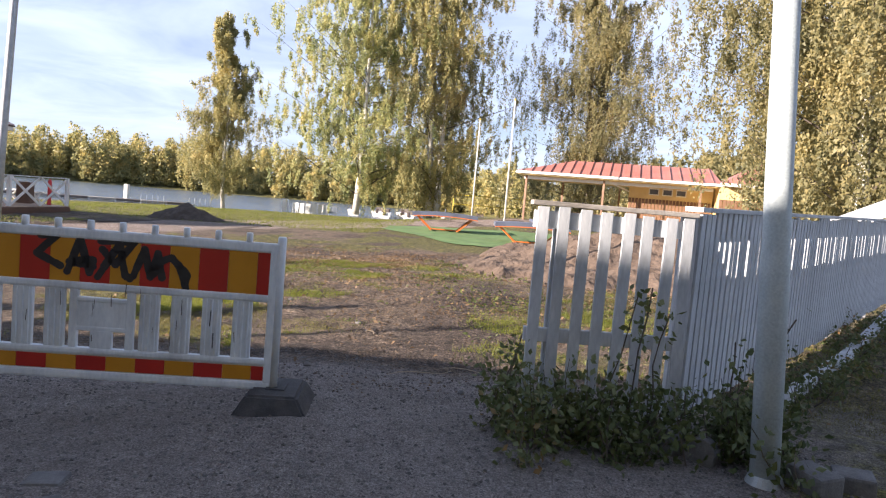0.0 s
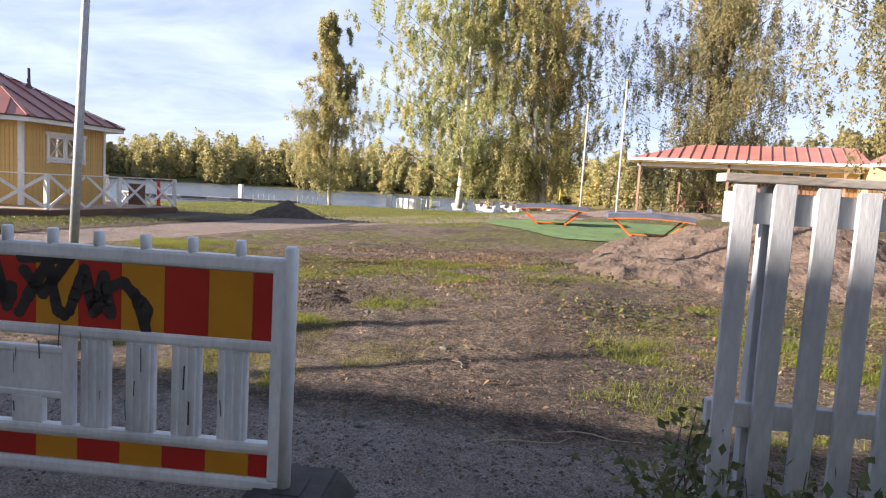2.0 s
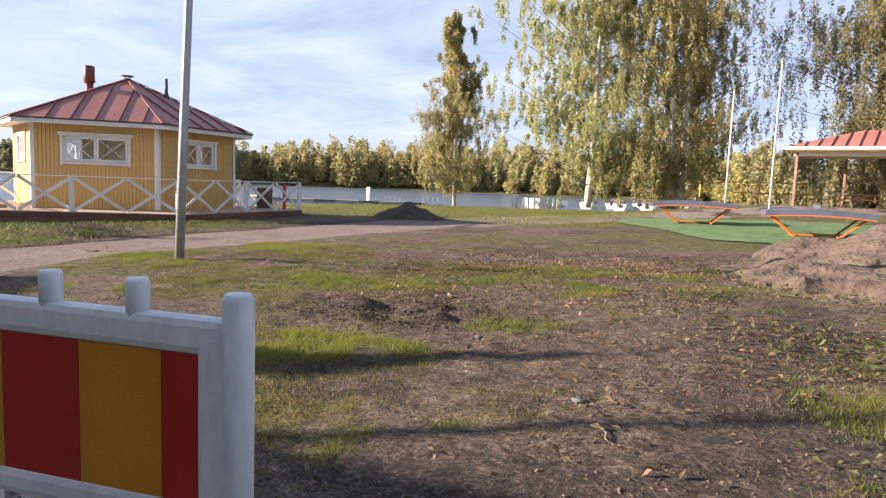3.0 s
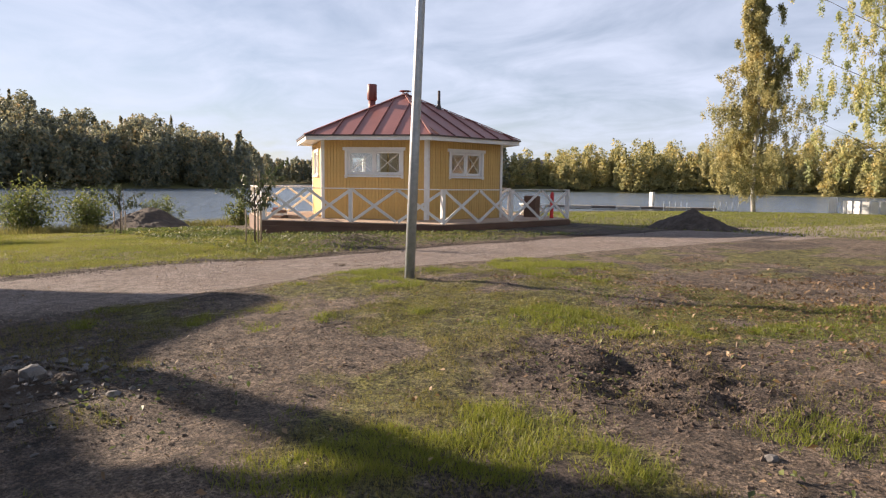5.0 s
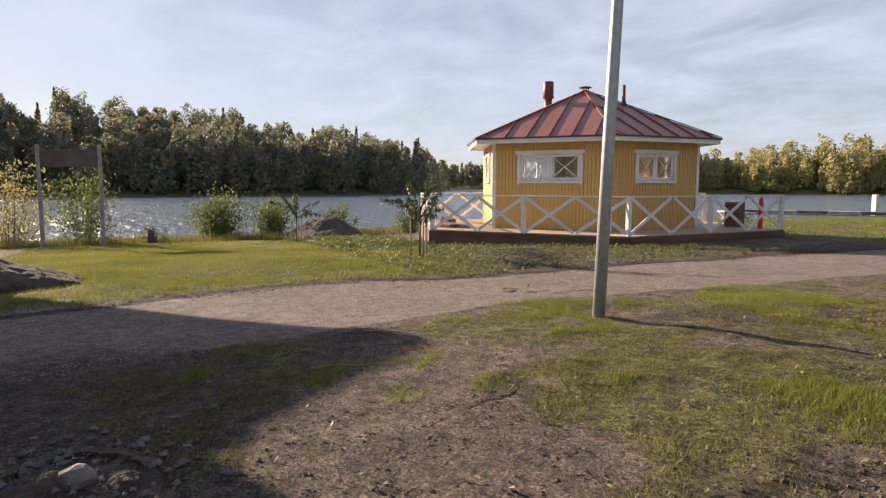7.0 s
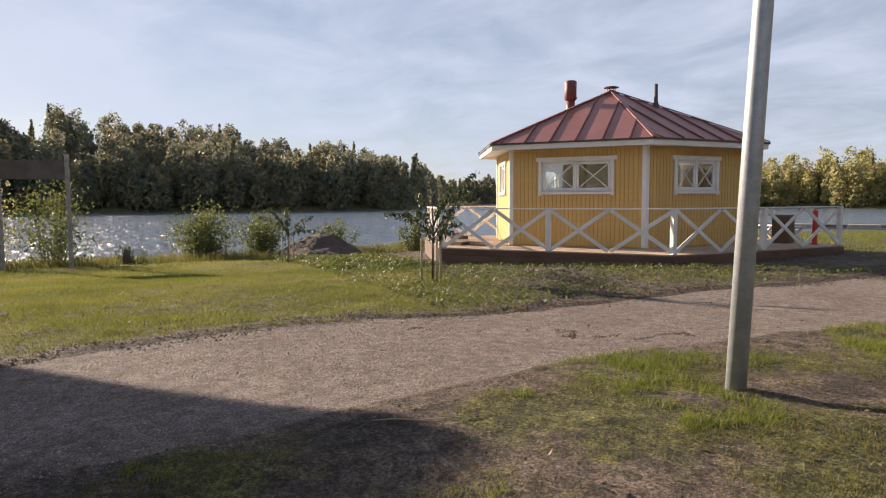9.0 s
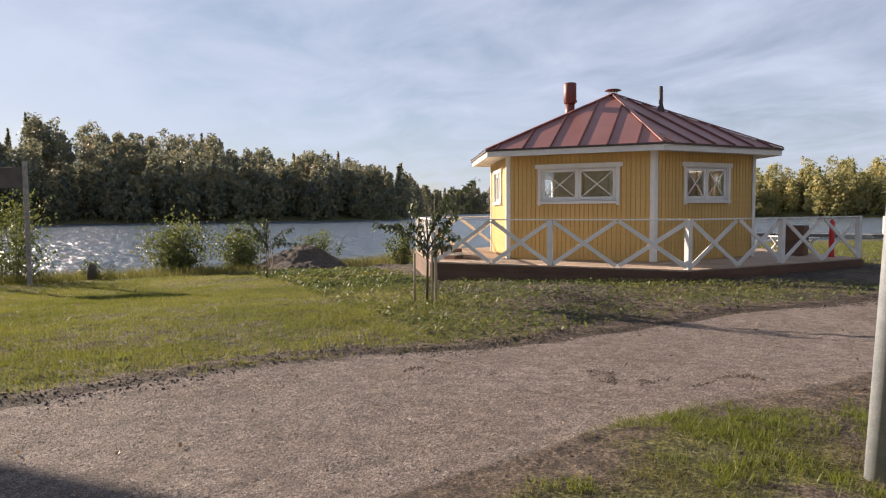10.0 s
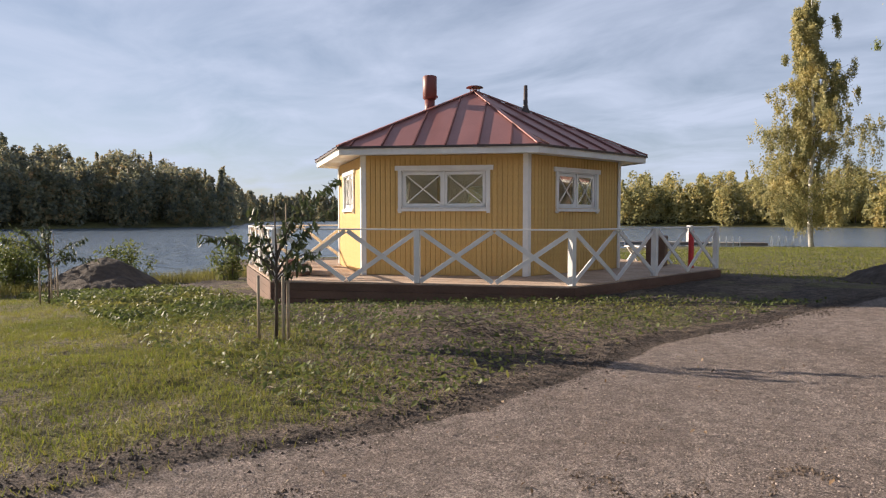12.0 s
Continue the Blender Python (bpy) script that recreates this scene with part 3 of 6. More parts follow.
def pavilion_wall(i, win_w, win_c):
    a, c = Vector((*WALL[i], 0)), Vector((*WALL[(i + 1) % 6], 0))
    L = (c - a).length
    ang = math.degrees(math.atan2(c.y - a.y, c.x - a.x))
    # local frame: x along the wall, y inwards
    m = pose(a.x, a.y, 0, 0, 0, ang)
    z0, z1 = 1.56, 2.42
    x0, x1 = win_c - win_w / 2 + 0.07, win_c + win_w / 2 - 0.07
    bm = bmesh.new()
    for lo, hi, b0, b1 in ((0.02, x0, 0, WALL_TOP), (x1, L - 0.02, 0, WALL_TOP), (x0, x1, 0, z0), (x0, x1, z1, WALL_TOP)):
        add_box(bm, ((lo + hi) / 2, 0.075, (b0 + b1) / 2), (hi - lo, 0.11, b1 - b0))
    wall = part("wall", bm, M_yellow, pavilion)
    wall.matrix_basis = m
    # white lining added inside so the panes look brighter from outside
    bm = bmesh.new()
    for lo, hi, b0, b1 in ((0.12, x0, 0.04, WALL_TOP), (x1, L - 0.12, 0.04, WALL_TOP), (x0, x1, 0.04, z0), (x0, x1, z1, WALL_TOP)):
        add_box(bm, ((lo + hi) / 2, 0.139, (b0 + b1) / 2), (hi - lo, 0.014, b1 - b0))
    part("brightening_lining", bm, M_white, pavilion, "white inner lining added to brighten the panes").matrix_basis = m
    pitch, n_b = 0.118, int((L - 0.16) / 0.118)
    off = (L - n_b * pitch) / 2
    for k in range(n_b):
        xc = off + (k + 0.5) * pitch
        spans = [(0.02, WALL_TOP - 0.02)]
        if x0 - 0.05 < xc < x1 + 0.05:
            spans = [(0.02, z0 - 0.02), (z1 + 0.02, WALL_TOP - 0.02)]
        for b0, b1 in spans:
            bd = new("board", shared_board(0.106, 0.022, b1 - b0, M_yellow, "board"))
            bd.parent = wall
            bd.matrix_basis = pose(xc, 0.010, b0, 0, 0, 180)
    # corner board
    bm = bmesh.new()
    add_box(bm, (0.045, -0.012, WALL_TOP / 2), (0.11, 0.03, WALL_TOP), bevel=0.004)
    part("corner_board", bm, M_white, pavilion, "white painted corner board").matrix_basis = m
    bm = bmesh.new()
    add_box(bm, (L - 0.045, -0.012, WALL_TOP / 2), (0.11, 0.03, WALL_TOP), bevel=0.004)
    part("corner_board", bm, M_white, pavilion, "white painted corner board").matrix_basis = m
    # window: casing, sashes, panes with crossed bars
    win = part("window", window_casing(x0, x1, z0, z1), M_white, pavilion, "white framed two-pane window with crossed bars")
    win.matrix_basis = m
    mid = (x0 + x1) / 2
    for s0, s1 in ((x0 + 0.03, mid - 0.01), (mid + 0.01, x1 - 0.03)):
        bm = bmesh.new()
        zc, w, h = (z0 + z1) / 2, s1 - s0, z1 - z0 - 0.06
        for cx, cz, sx, sz in (((s0 + s1) / 2, z0 + 0.065, w, 0.07), ((s0 + s1) / 2, z1 - 0.065, w, 0.07), (s0 + 0.035, zc, 0.07, h), (s1 - 0.035, zc, 0.07, h)):
            add_box(bm, (cx, 0.045, cz), (sx, 0.05, sz), bevel=0.005)
        part("sash", bm, M_white, win)
        bm = bmesh.new()
        for sgn in (1, -1):
            beam(bm, (s0 + 0.06, 0.032, zc - sgn * (h / 2 - 0.06)), (s1 - 0.06, 0.034, zc + sgn * (h / 2 - 0.06)), 0.012, 0.024, up=(0, 0, 1))
        part("crossed_bars", bm, M_white, win)
        bm = bmesh.new()
        add_box(bm, ((s0 + s1) / 2, 0.05, zc), (w - 0.12, 0.006, h - 0.12))
        part("pane", bm, M_glass, win).visible_shadow = False
    return wall


def window_casing(x0, x1, z0, z1):
    bm = bmesh.new()
    for cx, cz, sx, sz, d in (((x0 + x1) / 2, z1 + 0.055, x1 - x0 + 0.30, 0.11, 0.045), ((x0 + x1) / 2, z0 - 0.045, x1 - x0 + 0.16, 0.07, 0.07), (x0 - 0.035, (z0 + z1) / 2 - 0.04, 0.085, z1 - z0 + 0.16, 0.04), (x1 + 0.035, (z0 + z1) / 2 - 0.04, 0.085, z1 - z0 + 0.16, 0.04)):
        add_box(bm, (cx, -0.005 - d / 2, cz), (sx, d, sz), bevel=0.005)
    for cx, cz, sx, sz in (((x0 + x1) / 2, z0 + 0.012, x1 - x0, 0.024), ((x0 + x1) / 2, z1 - 0.012, x1 - x0, 0.024), (x0 + 0.012, (z0 + z1) / 2, 0.024, z1 - z0), (x1 - 0.012, (z0 + z1) / 2, 0.024, z1 - z0), ((x0 + x1) / 2, (z0 + z1) / 2, 0.05, z1 - z0)):
        add_box(bm, (cx, 0.05, cz), (sx, 0.12, sz))
    return bm


for i, (w, c) in enumerate(((2.12, 1.93), (1.68, 1.84), (1.5, 1.68), (2.12, 1.93), (1.5, 1.9), (1.5, 1.68))):
    pavilion_wall(i, w, c)

bm = prism(bmesh.new(), [(x * 0.985, y * 0.985) for x, y in WALL], 0.004, 0.03)
part("inside_floor", bm, M_deck, pavilion)
bm = prism(bmesh.new(), [(x * 1.15, y * 1.15) for x, y in WALL], WALL_TOP, WALL_TOP + 0.02)
part("soffit", bm, M_white, pavilion, "white boarded soffit")
# fascia boards
for i in range(6):
    bm = bmesh.new()
    a, c = Vector((*EAVE[i], 0)), Vector((*EAVE[(i + 1) % 6], 0))
    beam(bm, a + Vector((0, 0, 2.825)), c + Vector((0, 0, 2.825)), 0.03, 0.15, bevel=0.004)
    beam(bm, a * 1.004 + Vector((0, 0, 2.895)), c * 1.004 + Vector((0, 0, 2.895)), 0.028, 0.05, bevel=0.004)
    part("fascia", bm, M_white, pavilion, "white fascia board")
# roof faces with standing seams
for i in range(6):
    a, c, top = Vector((*EAVE[i], EAVE_Z)) * 1.0, Vector((*EAVE[(i + 1) % 6], EAVE_Z)), Vector((0, 0, APEX_Z))
    a.x, a.y, c.x, c.y = a.x * 1.012, a.y * 1.012, c.x * 1.012, c.y * 1.012
    bm = bmesh.new()
    up = (c - a).cross(top - a).normalized()
    v = [bm.verts.new(p) for p in (a, c, top, a - up * 0.035, c - up * 0.035, top - up * 0.035)]
    for f in ((0, 1, 2), (5, 4, 3), (0, 3, 4, 1), (1, 4, 5, 2), (2, 5, 3, 0)):
        bm.faces.new([v[k] for k in f])
    face = part("roof_sheet", bm, M_roof_hut, pavilion)
    along = (c - a).normalized()
    fall = up.cross(along).normalized()
    if fall.z < 0:
        fall = -fall
    length = (c - a).length
    peak = (top - a).dot(along)
    slope_len = (top - a).dot(fall)
    k, pitch = 0.30, 0.72
    while k < length - 0.2:
        reach = slope_len * (k / peak if k < peak else (length - k) / (length - peak)) - 0.05
        bm = bmesh.new()
        p = a + along * k + up * 0.022
        beam(bm, p, p + fall * reach, 0.030, 0.045, up=up)
        part("seam", bm, M_seam, face)
        k += pitch
    bm = bmesh.new()
    beam(bm, a + Vector((0, 0, -0.015)), c + Vector((0, 0, -0.015)), 0.03, 0.05)
    part("eave_drip", bm, M_dark_metal, face)
    bm = bmesh.new()
    beam(bm, a + Vector((0, 0, 0.03)), top + Vector((0, 0, 0.03)), 0.12, 0.03)
    part("hip_cap", bm, M_roof_hut, pavilion)
# vent cap, chimney, pipe
bm = bmesh.new()
bmesh.ops.create_cone(bm, cap_ends=True, segments=20, radius1=0.24, radius2=0.20, depth=0.03, matrix=Matrix.Translation((0, 0, APEX_Z + 0.12)))
for k in range(4):
    ang = k * math.pi / 2 + 0.4
    tube(bm, [(0.13 * math.cos(ang), 0.13 * math.sin(ang), APEX_Z - 0.06), (0.13 * math.cos(ang), 0.13 * math.sin(ang), APEX_Z + 0.11)], [0.014, 0.014], 6)
part("vent_cap", bm, M_chimney, pavilion)
bm = bmesh.new()
cx, cy = -0.25, -1.38
tube(bm, [(cx, cy, 3.85), (cx, cy, 4.42)], [0.135, 0.135], 18)
tube(bm, [(cx, cy, 4.40), (cx, cy, 4.44), (cx, cy, 4.98), (cx, cy, 5.0)], [0.15, 0.185, 0.185, 0.165], 18)
add_box(bm, (cx + 0.17, cy + 0.05, 4.45), (0.10, 0.07, 0.06))
part("chimney", bm, M_chimney, pavilion, "dark red round metal chimney")
bm = bmesh.new()
cx, cy = 1.14, 0.78
tube(bm, [(cx, cy, 3.9), (cx, cy, 4.15), (cx, cy, 4.32), (cx, cy, 4.84)], [0.13, 0.11, 0.06, 0.05], 14)
part("vent_pipe", bm, M_dark_metal, pavilion, "thin dark vent pipe with a conical foot")

# deck
deck = thing("deck", pose(*HC), "six-sided timber deck with brown skirt boards and weathered planks", "deck")


def clip_strip(poly, y0, y1):
    def cut(p, f):
        out = []
        for i in range(len(p)):
            a, b = p[i], p[(i + 1) % len(p)]
            fa, fb = f(a), f(b)
            if fa >= 0:
                out.append(a)
            if fa * fb < 0:
                k = fa / (fa - fb)
                out.append((a[0] + (b[0] - a[0]) * k, a[1] + (b[1] - a[1]) * k))
        return out
    q = cut(poly, lambda p: p[1] - y0)
    return cut(q, lambda p: y1 - p[1]) if q else q


rot = Matrix.Rotation(radians(-37.7), 2)
turned = [tuple(rot @ Vector(p)) for p in DECK]
lo = min(p[1] for p in turned)
for k in range(int((max(p[1] for p in turned) - lo) / 0.147) + 1):
    q = clip_strip(turned, lo + k * 0.147 + 0.003, lo + (k + 1) * 0.147 - 0.003)
    if len(q) > 2:
        pb = part("plank", prism(bmesh.new(), q, -0.032, -0.002 - 0.002 * (k % 3)), M_deck, deck)
        pb.matrix_basis = pose(0, 0, 0, 0, 0, 37.7)
for i in range(6):
    a, c = Vector((*DECK[i], 0)), Vector((*DECK[(i + 1) % 6], 0))
    for z, h in ((-0.115, 0.155), (-0.285, 0.175), (-0.47, 0.18)):
        bm = bmesh.new()
        beam(bm, a * 1.004 + Vector((0, 0, z)), c * 1.004 + Vector((0, 0, z)), 0.035, h, bevel=0.006)
        part("skirt_board", bm, M_deck_skirt, deck)
    for t in np.linspace(0, 1, 5)[:-1]:
        p = a.lerp(c, t) * 0.97
        bm = bmesh.new()
        add_box(bm, (p.x, p.y, -0.55), (0.14, 0.14, 1.0))
        part("footing", bm, M_concrete, deck)

# railing, side by side
railing = thing("railing", pose(*HC), "white painted timber railing with crossed braces round the deck", "railing")


def rail_side(a, c, bays, first_post=True, last_post=False):
    a, c = Vector((*a, 0)) * 0.985, Vector((*c, 0)) * 0.985
    d = (c - a).normalized()
    side = Vector((-d.y, d.x, 0))
    ang = math.degrees(math.atan2(d.y, d.x))
    bm = bmesh.new()
    beam(bm, a + Vector((0, 0, 1.095)) - d * 0.05, c + Vector((0, 0, 1.095)) + d * 0.05, 0.125, 0.032, bevel=0.006)
    part("top_rail", bm, M_white, railing)
    step = (c - a).length / bays
    for k in range(bays + 1):
        if (k == 0 and not first_post) or (k == bays and not last_post):
            continue
        bm = bmesh.new()
        p = a + d * step * k
        add_box(bm, (0, 0, 0.538), (0.12, 0.12, 1.078), bevel=0.008)
        po = part("post", bm, M_white, railing)
        po.matrix_basis = pose(p.x, p.y, 0, 0, 0, ang)
    for k in range(bays):
        for h in range(2):
            p0, p1 = a + d * (step * (k + h / 2) + 0.06), a + d * (step * (k + (h + 1) / 2) - 0.0)
            for s, z0, z1 in ((0.016, 0.03, 1.06), (-0.016, 1.06, 0.03)):
                bm = bmesh.new()
                beam(bm, p0 + side * s + Vector((0, 0, z0)), p1 + side * s + Vector((0, 0, z1)), 0.028, 0.095, bevel=0.005)
                part("brace", bm, M_white, railing)


rail_side(DECK[0], DECK[1], 2)
rail_side(DECK[1], DECK[2], 2, True, True)
rail_side(DECK[5], DECK[0], 2)
rail_side(DECK[4], DECK[5], 2)
rail_side(DECK[3], DECK[4], 2)

# ---- road barrier ----
bx, by, bang = -1.165, 4.60, 189.5
barrier = thing("road_barrier", pose(bx, by, ground_z(bx, by), 0, 0, bang), "white plastic road barrier with red and amber stripes and graffiti", "barrier")
BL, dz = 2.12, -ground_z(bx, by)


def bpart(name, boxes, mat, label="", bevel=0.012):
    bm = bmesh.new()
    for c, s in boxes:
        add_box(bm, (c[0], c[1], c[2] + dz), s, bevel=bevel)
    return part(name, bm, mat, barrier, label)


bm = bmesh.new()
tube(bm, [(0, 0, 0.11 + dz), (0, 0, 1.10 + dz), (0, 0, 1.11 + dz)], [0.027, 0.027, 0.022], 14)
add_box(bm, (0.04, 0, 0.61 + dz), (0.05, 0.045, 0.86), bevel=0.01)
post = part("post", bm, M_barrier, barrier)
bm = bmesh.new()
tube(bm, [(BL, 0, 0.11 + dz), (BL, 0, 1.10 + dz), (BL, 0, 1.11 + dz)], [0.027, 0.027, 0.022], 14)
add_box(bm, (BL - 0.04, 0, 0.61 + dz), (0.05, 0.045, 0.86), bevel=0.01)
part("post", bm, M_barrier, barrier)
for z, h in ((1.035, 0.062), (0.718, 0.050), (0.315, 0.044), (0.165, 0.054)):
    bm = bmesh.new()
    add_box(bm, (BL / 2, 0, z + dz), (BL - 0.03, 0.044, h), bevel=0.014)
    part("rail", bm, M_barrier, barrier)
bpart("upper_panel", [((BL / 2, 0, 0.875), (BL - 0.11, 0.022, 0.29))], M_barrier, bevel=0.004)
bpart("lower_panel", [((BL / 2, 0, 0.24), (BL - 0.11, 0.022, 0.12))], M_barrier, bevel=0.004)
x, k = 0.048, 0
while x < BL - 0.06:
    w = min(0.092 if k == 0 else 0.176, BL - 0.05 - x)
    mt = (M_sign_red, M_sign_yel)[k % 2]
    for yy in (-0.0135, 0.0135):
        bm = bmesh.new()
        add_box(bm, (x + w / 2, yy, 0.872 + dz), (w - 0.002, 0.004, 0.262))
        part("stripe", bm, mt, barrier)
        bm = bmesh.new()
        add_box(bm, (x + w / 2, yy, 0.242 + dz), (w - 0.002, 0.004, 0.088))
        part("stripe", bm, mt, barrier)
    x, k = x + w, k + 1
for k in range(10):
    bm = bmesh.new()
    xx = 0.200 + k * 0.190
    tube(bm, [(xx, 0, 1.045 + dz), (xx, 0, 1.115 + dz), (xx, 0, 1.122 + dz)], [0.0205, 0.0205, 0.017], 12)
    part("knob", bm, M_barrier, barrier)
for k in range(10):
    xx = 0.215 + k * 0.187
    if xx > BL - 0.2:
        break
    bm = bmesh.new()
    if k in (4, 5):
        continue
    add_box(bm, (xx, 0, 0.515 + dz), (0.118, 0.030, 0.37), bevel=0.008)
    for o in (-0.035, 0.0, 0.035):
        tube(bm, [(xx + o, 0.013, 0.34 + dz), (xx + o, 0.013, 0.69 + dz)], [0.010, 0.010], 6)
    part("slat", bm, M_barrier, barrier)
bm = bmesh.new()
add_box(bm, (1.057, 0, 0.545 + dz), (0.34, 0.026, 0.19), bevel=0.008)
for cx, cz, sx, sz in ((1.057, 0.635, 0.34, 0.03), (1.057, 0.455, 0.34, 0.03), (0.89, 0.515, 0.05, 0.37), (1.225, 0.515, 0.05, 0.37), (1.057, 0.39, 0.13, 0.12)):
    bm2 = bmesh.new()
    add_box(bm2, (cx, 0, cz + dz), (sx, 0.034, sz), bevel=0.008)
    part("plate_frame", bm2, M_barrier, barrier)
part("label_plate", bm, M_barrier, barrier)
bm = bmesh.new()
sr = random.Random(17)
for k in range(22):
    xx, zz, ln = 0.215 + sr.randrange(10) * 0.187 + sr.uniform(-0.05, 0.05), sr.uniform(0.36, 0.66), sr.uniform(0.02, 0.10)
    beam(bm, (xx, 0.0238, zz + dz), (xx + sr.uniform(-0.006, 0.006), 0.0238, zz + ln + dz), 0.001, sr.uniform(0.002, 0.006), up=(1, 0, 0))
tagged(part("scuff_mark", bm, M_rubber, barrier, "dark scuffs"), kind="stuff")
# sprayed strokes
strokes = [[(1.43, 1.01), (1.33, 1.02), (1.45, 0.90), (1.31, 0.83)], [(1.27, 0.80), (1.20, 1.0), (1.14, 0.80), (1.12, 0.88), (1.26, 0.86), (1.12, 0.84)], [(1.09, 0.78), (0.97, 0.99), (0.93, 0.80), (0.90, 0.78)], [(1.08, 1.0), (0.88, 1.01), (0.99, 0.86), (1.07, 0.95)], [(0.88, 0.80), (0.82, 0.97), (0.78, 0.80), (0.74, 0.95), (0.71, 0.80)], [(0.76, 0.82), (0.72, 0.90), (0.66, 0.93), (0.61, 0.88), (0.58, 0.80), (0.565, 0.745)], [(0.60, 0.87), (0.56, 0.83), (0.57, 0.78)]]
bm = bmesh.new()
gr = random.Random(3)
for st in strokes:
    for x0, z0 in st:
        tube(bm, [(x0, 0.0150, z0 + dz), (x0, 0.0182, z0 + dz)], [0.022] * 2, 16)
    for (x0, z0), (x1, z1) in zip(st, st[1:]):
        n_s = 4
        for q in range(n_s):
            ta, tb = q / n_s, (q + 1.2) / n_s
            wob = gr.uniform(-0.004, 0.004)
            beam(bm, (x0 + (x1 - x0) * ta, 0.0165, z0 + (z1 - z0) * ta + dz + wob), (x0 + (x1 - x0) * tb, 0.0165, z0 + (z1 - z0) * tb + dz), 0.003, gr.uniform(0.040, 0.050), up=(0, 0, 1) if abs(x1 - x0) > abs(z1 - z0) else (1, 0, 0))
tagged(part("graffiti", bm, M_black, barrier, "black sprayed scrawl"), kind="stuff")


def barrier_foot(m, label):
    bm = bmesh.new()
    r = bmesh.ops.create_cube(bm, size=1, matrix=Matrix.Translation((0, 0, 0.065)) @ Matrix.Diagonal((0.46, 0.52, 0.13, 1)))
    for v in r["verts"]:
        if v.co.z > 0.1:
            v.co.x *= 0.66
            v.co.y *= 0.80
    bmesh.ops.bevel(bm, geom=list(bm.edges), offset=0.015, segments=2, affect="EDGES")
    add_box(bm, (0, 0, 0.131), (0.12, 0.16, 0.012), bevel=0.004)
    ob = part("barrier_foot", bm, M_rubber)
    ob.matrix_basis = m
    tagged(ob, label, "barrier foot", "barrier feet")
    return ob


barrier_foot(pose(bx + 0.02, by + 0.02, ground_z(bx, by) - 0.012, 0, 0, bang), "black recycled rubber foot carrying the road barrier")
ex, ey = bx + BL * math.cos(radians(bang)), by + BL * math.sin(radians(bang))
barrier_foot(pose(ex, ey, ground_z(ex, ey) - 0.012, 0, 0, bang), "black recycled rubber foot carrying the road barrier")

# ---- picket fence ----
fence = thing("picket_fence", pose(0, 0, 0), "weathered white picket fence with a grey timber cap", "fence")


def picket_shape(h):
    bm = bmesh.new()
    add_box(bm, (0, 0, h / 2), (0.073, 0.022, h), bevel=0.003)
    m = bpy.data.meshes.new("picket")
    bm.to_mesh(m)
    bm.free()
    m.materials.append(M_fence)
    return m


fa, fc, fe = Vector((0.40, 4.83, 0)), Vector((1.40, 4.97, 0)), Vector((7.2, 12.75, 0))
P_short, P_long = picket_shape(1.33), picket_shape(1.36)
fr = random.Random(11)
d1, d2 = (fc - fa).normalized(), (fe - fc).normalized()
s1, s2 = Vector((d1.y, -d1.x, 0)), Vector((d2.y, -d2.x, 0))


def lift(p):
    return ground_z(p.x, p.y)


for k in range(8):
    p = fa + d1 * (0.03 + k * 0.137)
    ob = new("picket", P_short)
    ob.parent = fence
    ob.matrix_basis = pose(p.x + s1.x * 0.03, p.y + s1.y * 0.03, 0.11 + fr.uniform(-0.01, 0.01), 0, fr.uniform(-0.8, 0.8), math.degrees(math.atan2(d1.y, d1.x)))
k = 0
total = (fe - fc).length
while 0.06 + k * 0.104 < total:
    p = fc + d2 * (0.06 + k * 0.104) + s2 * 0.035
    ob = new("picket", P_long)
    ob.parent = fence
    ob.matrix_basis = pose(p.x, p.y, lift(p) + 0.085 + fr.uniform(-0.012, 0.012), 0, fr.uniform(-0.7, 0.7), math.degrees(math.atan2(d2.y, d2.x)))
    k += 1
# second, shorter layer added to stop sunlight through the lower gaps
P_inner = picket_shape(0.93)
for k in range(int(total / 0.104)):
    p = fc + d2 * (0.112 + k * 0.104) - s2 * 0.036
    ob = new("inner_picket", P_inner)
    ob.parent = fence
    ob.matrix_basis = pose(p.x, p.y, lift(p) + 0.09 + fr.uniform(-0.006, 0.006), 0, fr.uniform(-0.5, 0.5), math.degrees(math.atan2(d2.y, d2.x)))
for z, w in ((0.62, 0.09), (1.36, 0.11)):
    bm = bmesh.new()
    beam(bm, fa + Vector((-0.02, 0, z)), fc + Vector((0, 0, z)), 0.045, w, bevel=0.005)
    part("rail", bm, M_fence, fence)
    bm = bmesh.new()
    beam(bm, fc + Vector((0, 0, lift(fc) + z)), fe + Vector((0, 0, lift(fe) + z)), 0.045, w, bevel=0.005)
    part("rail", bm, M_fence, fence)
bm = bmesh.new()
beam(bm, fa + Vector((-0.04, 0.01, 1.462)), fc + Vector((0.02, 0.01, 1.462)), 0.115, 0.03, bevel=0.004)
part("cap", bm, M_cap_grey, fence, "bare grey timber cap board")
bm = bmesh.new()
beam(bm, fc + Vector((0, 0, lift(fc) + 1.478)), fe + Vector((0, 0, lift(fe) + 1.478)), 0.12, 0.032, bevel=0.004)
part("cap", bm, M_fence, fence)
for p, h in ((fa + d1 * 0.17 - s1 * 0.05, 1.44), (fc - s1 * 0.05, 1.45), (fc + d2 * 2.4 - s2 * 0.06, 1.5), (fc + d2 * 4.8 - s2 * 0.06, 1.55), (fc + d2 * 7.2 - s2 * 0.06, 1.6)):
    bm = bmesh.new()
    add_box(bm, (p.x, p.y, h / 2 - 0.1), (0.095, 0.095, h + 0.2), bevel=0.006)
    part("fence_post", bm, M_fence, fence)
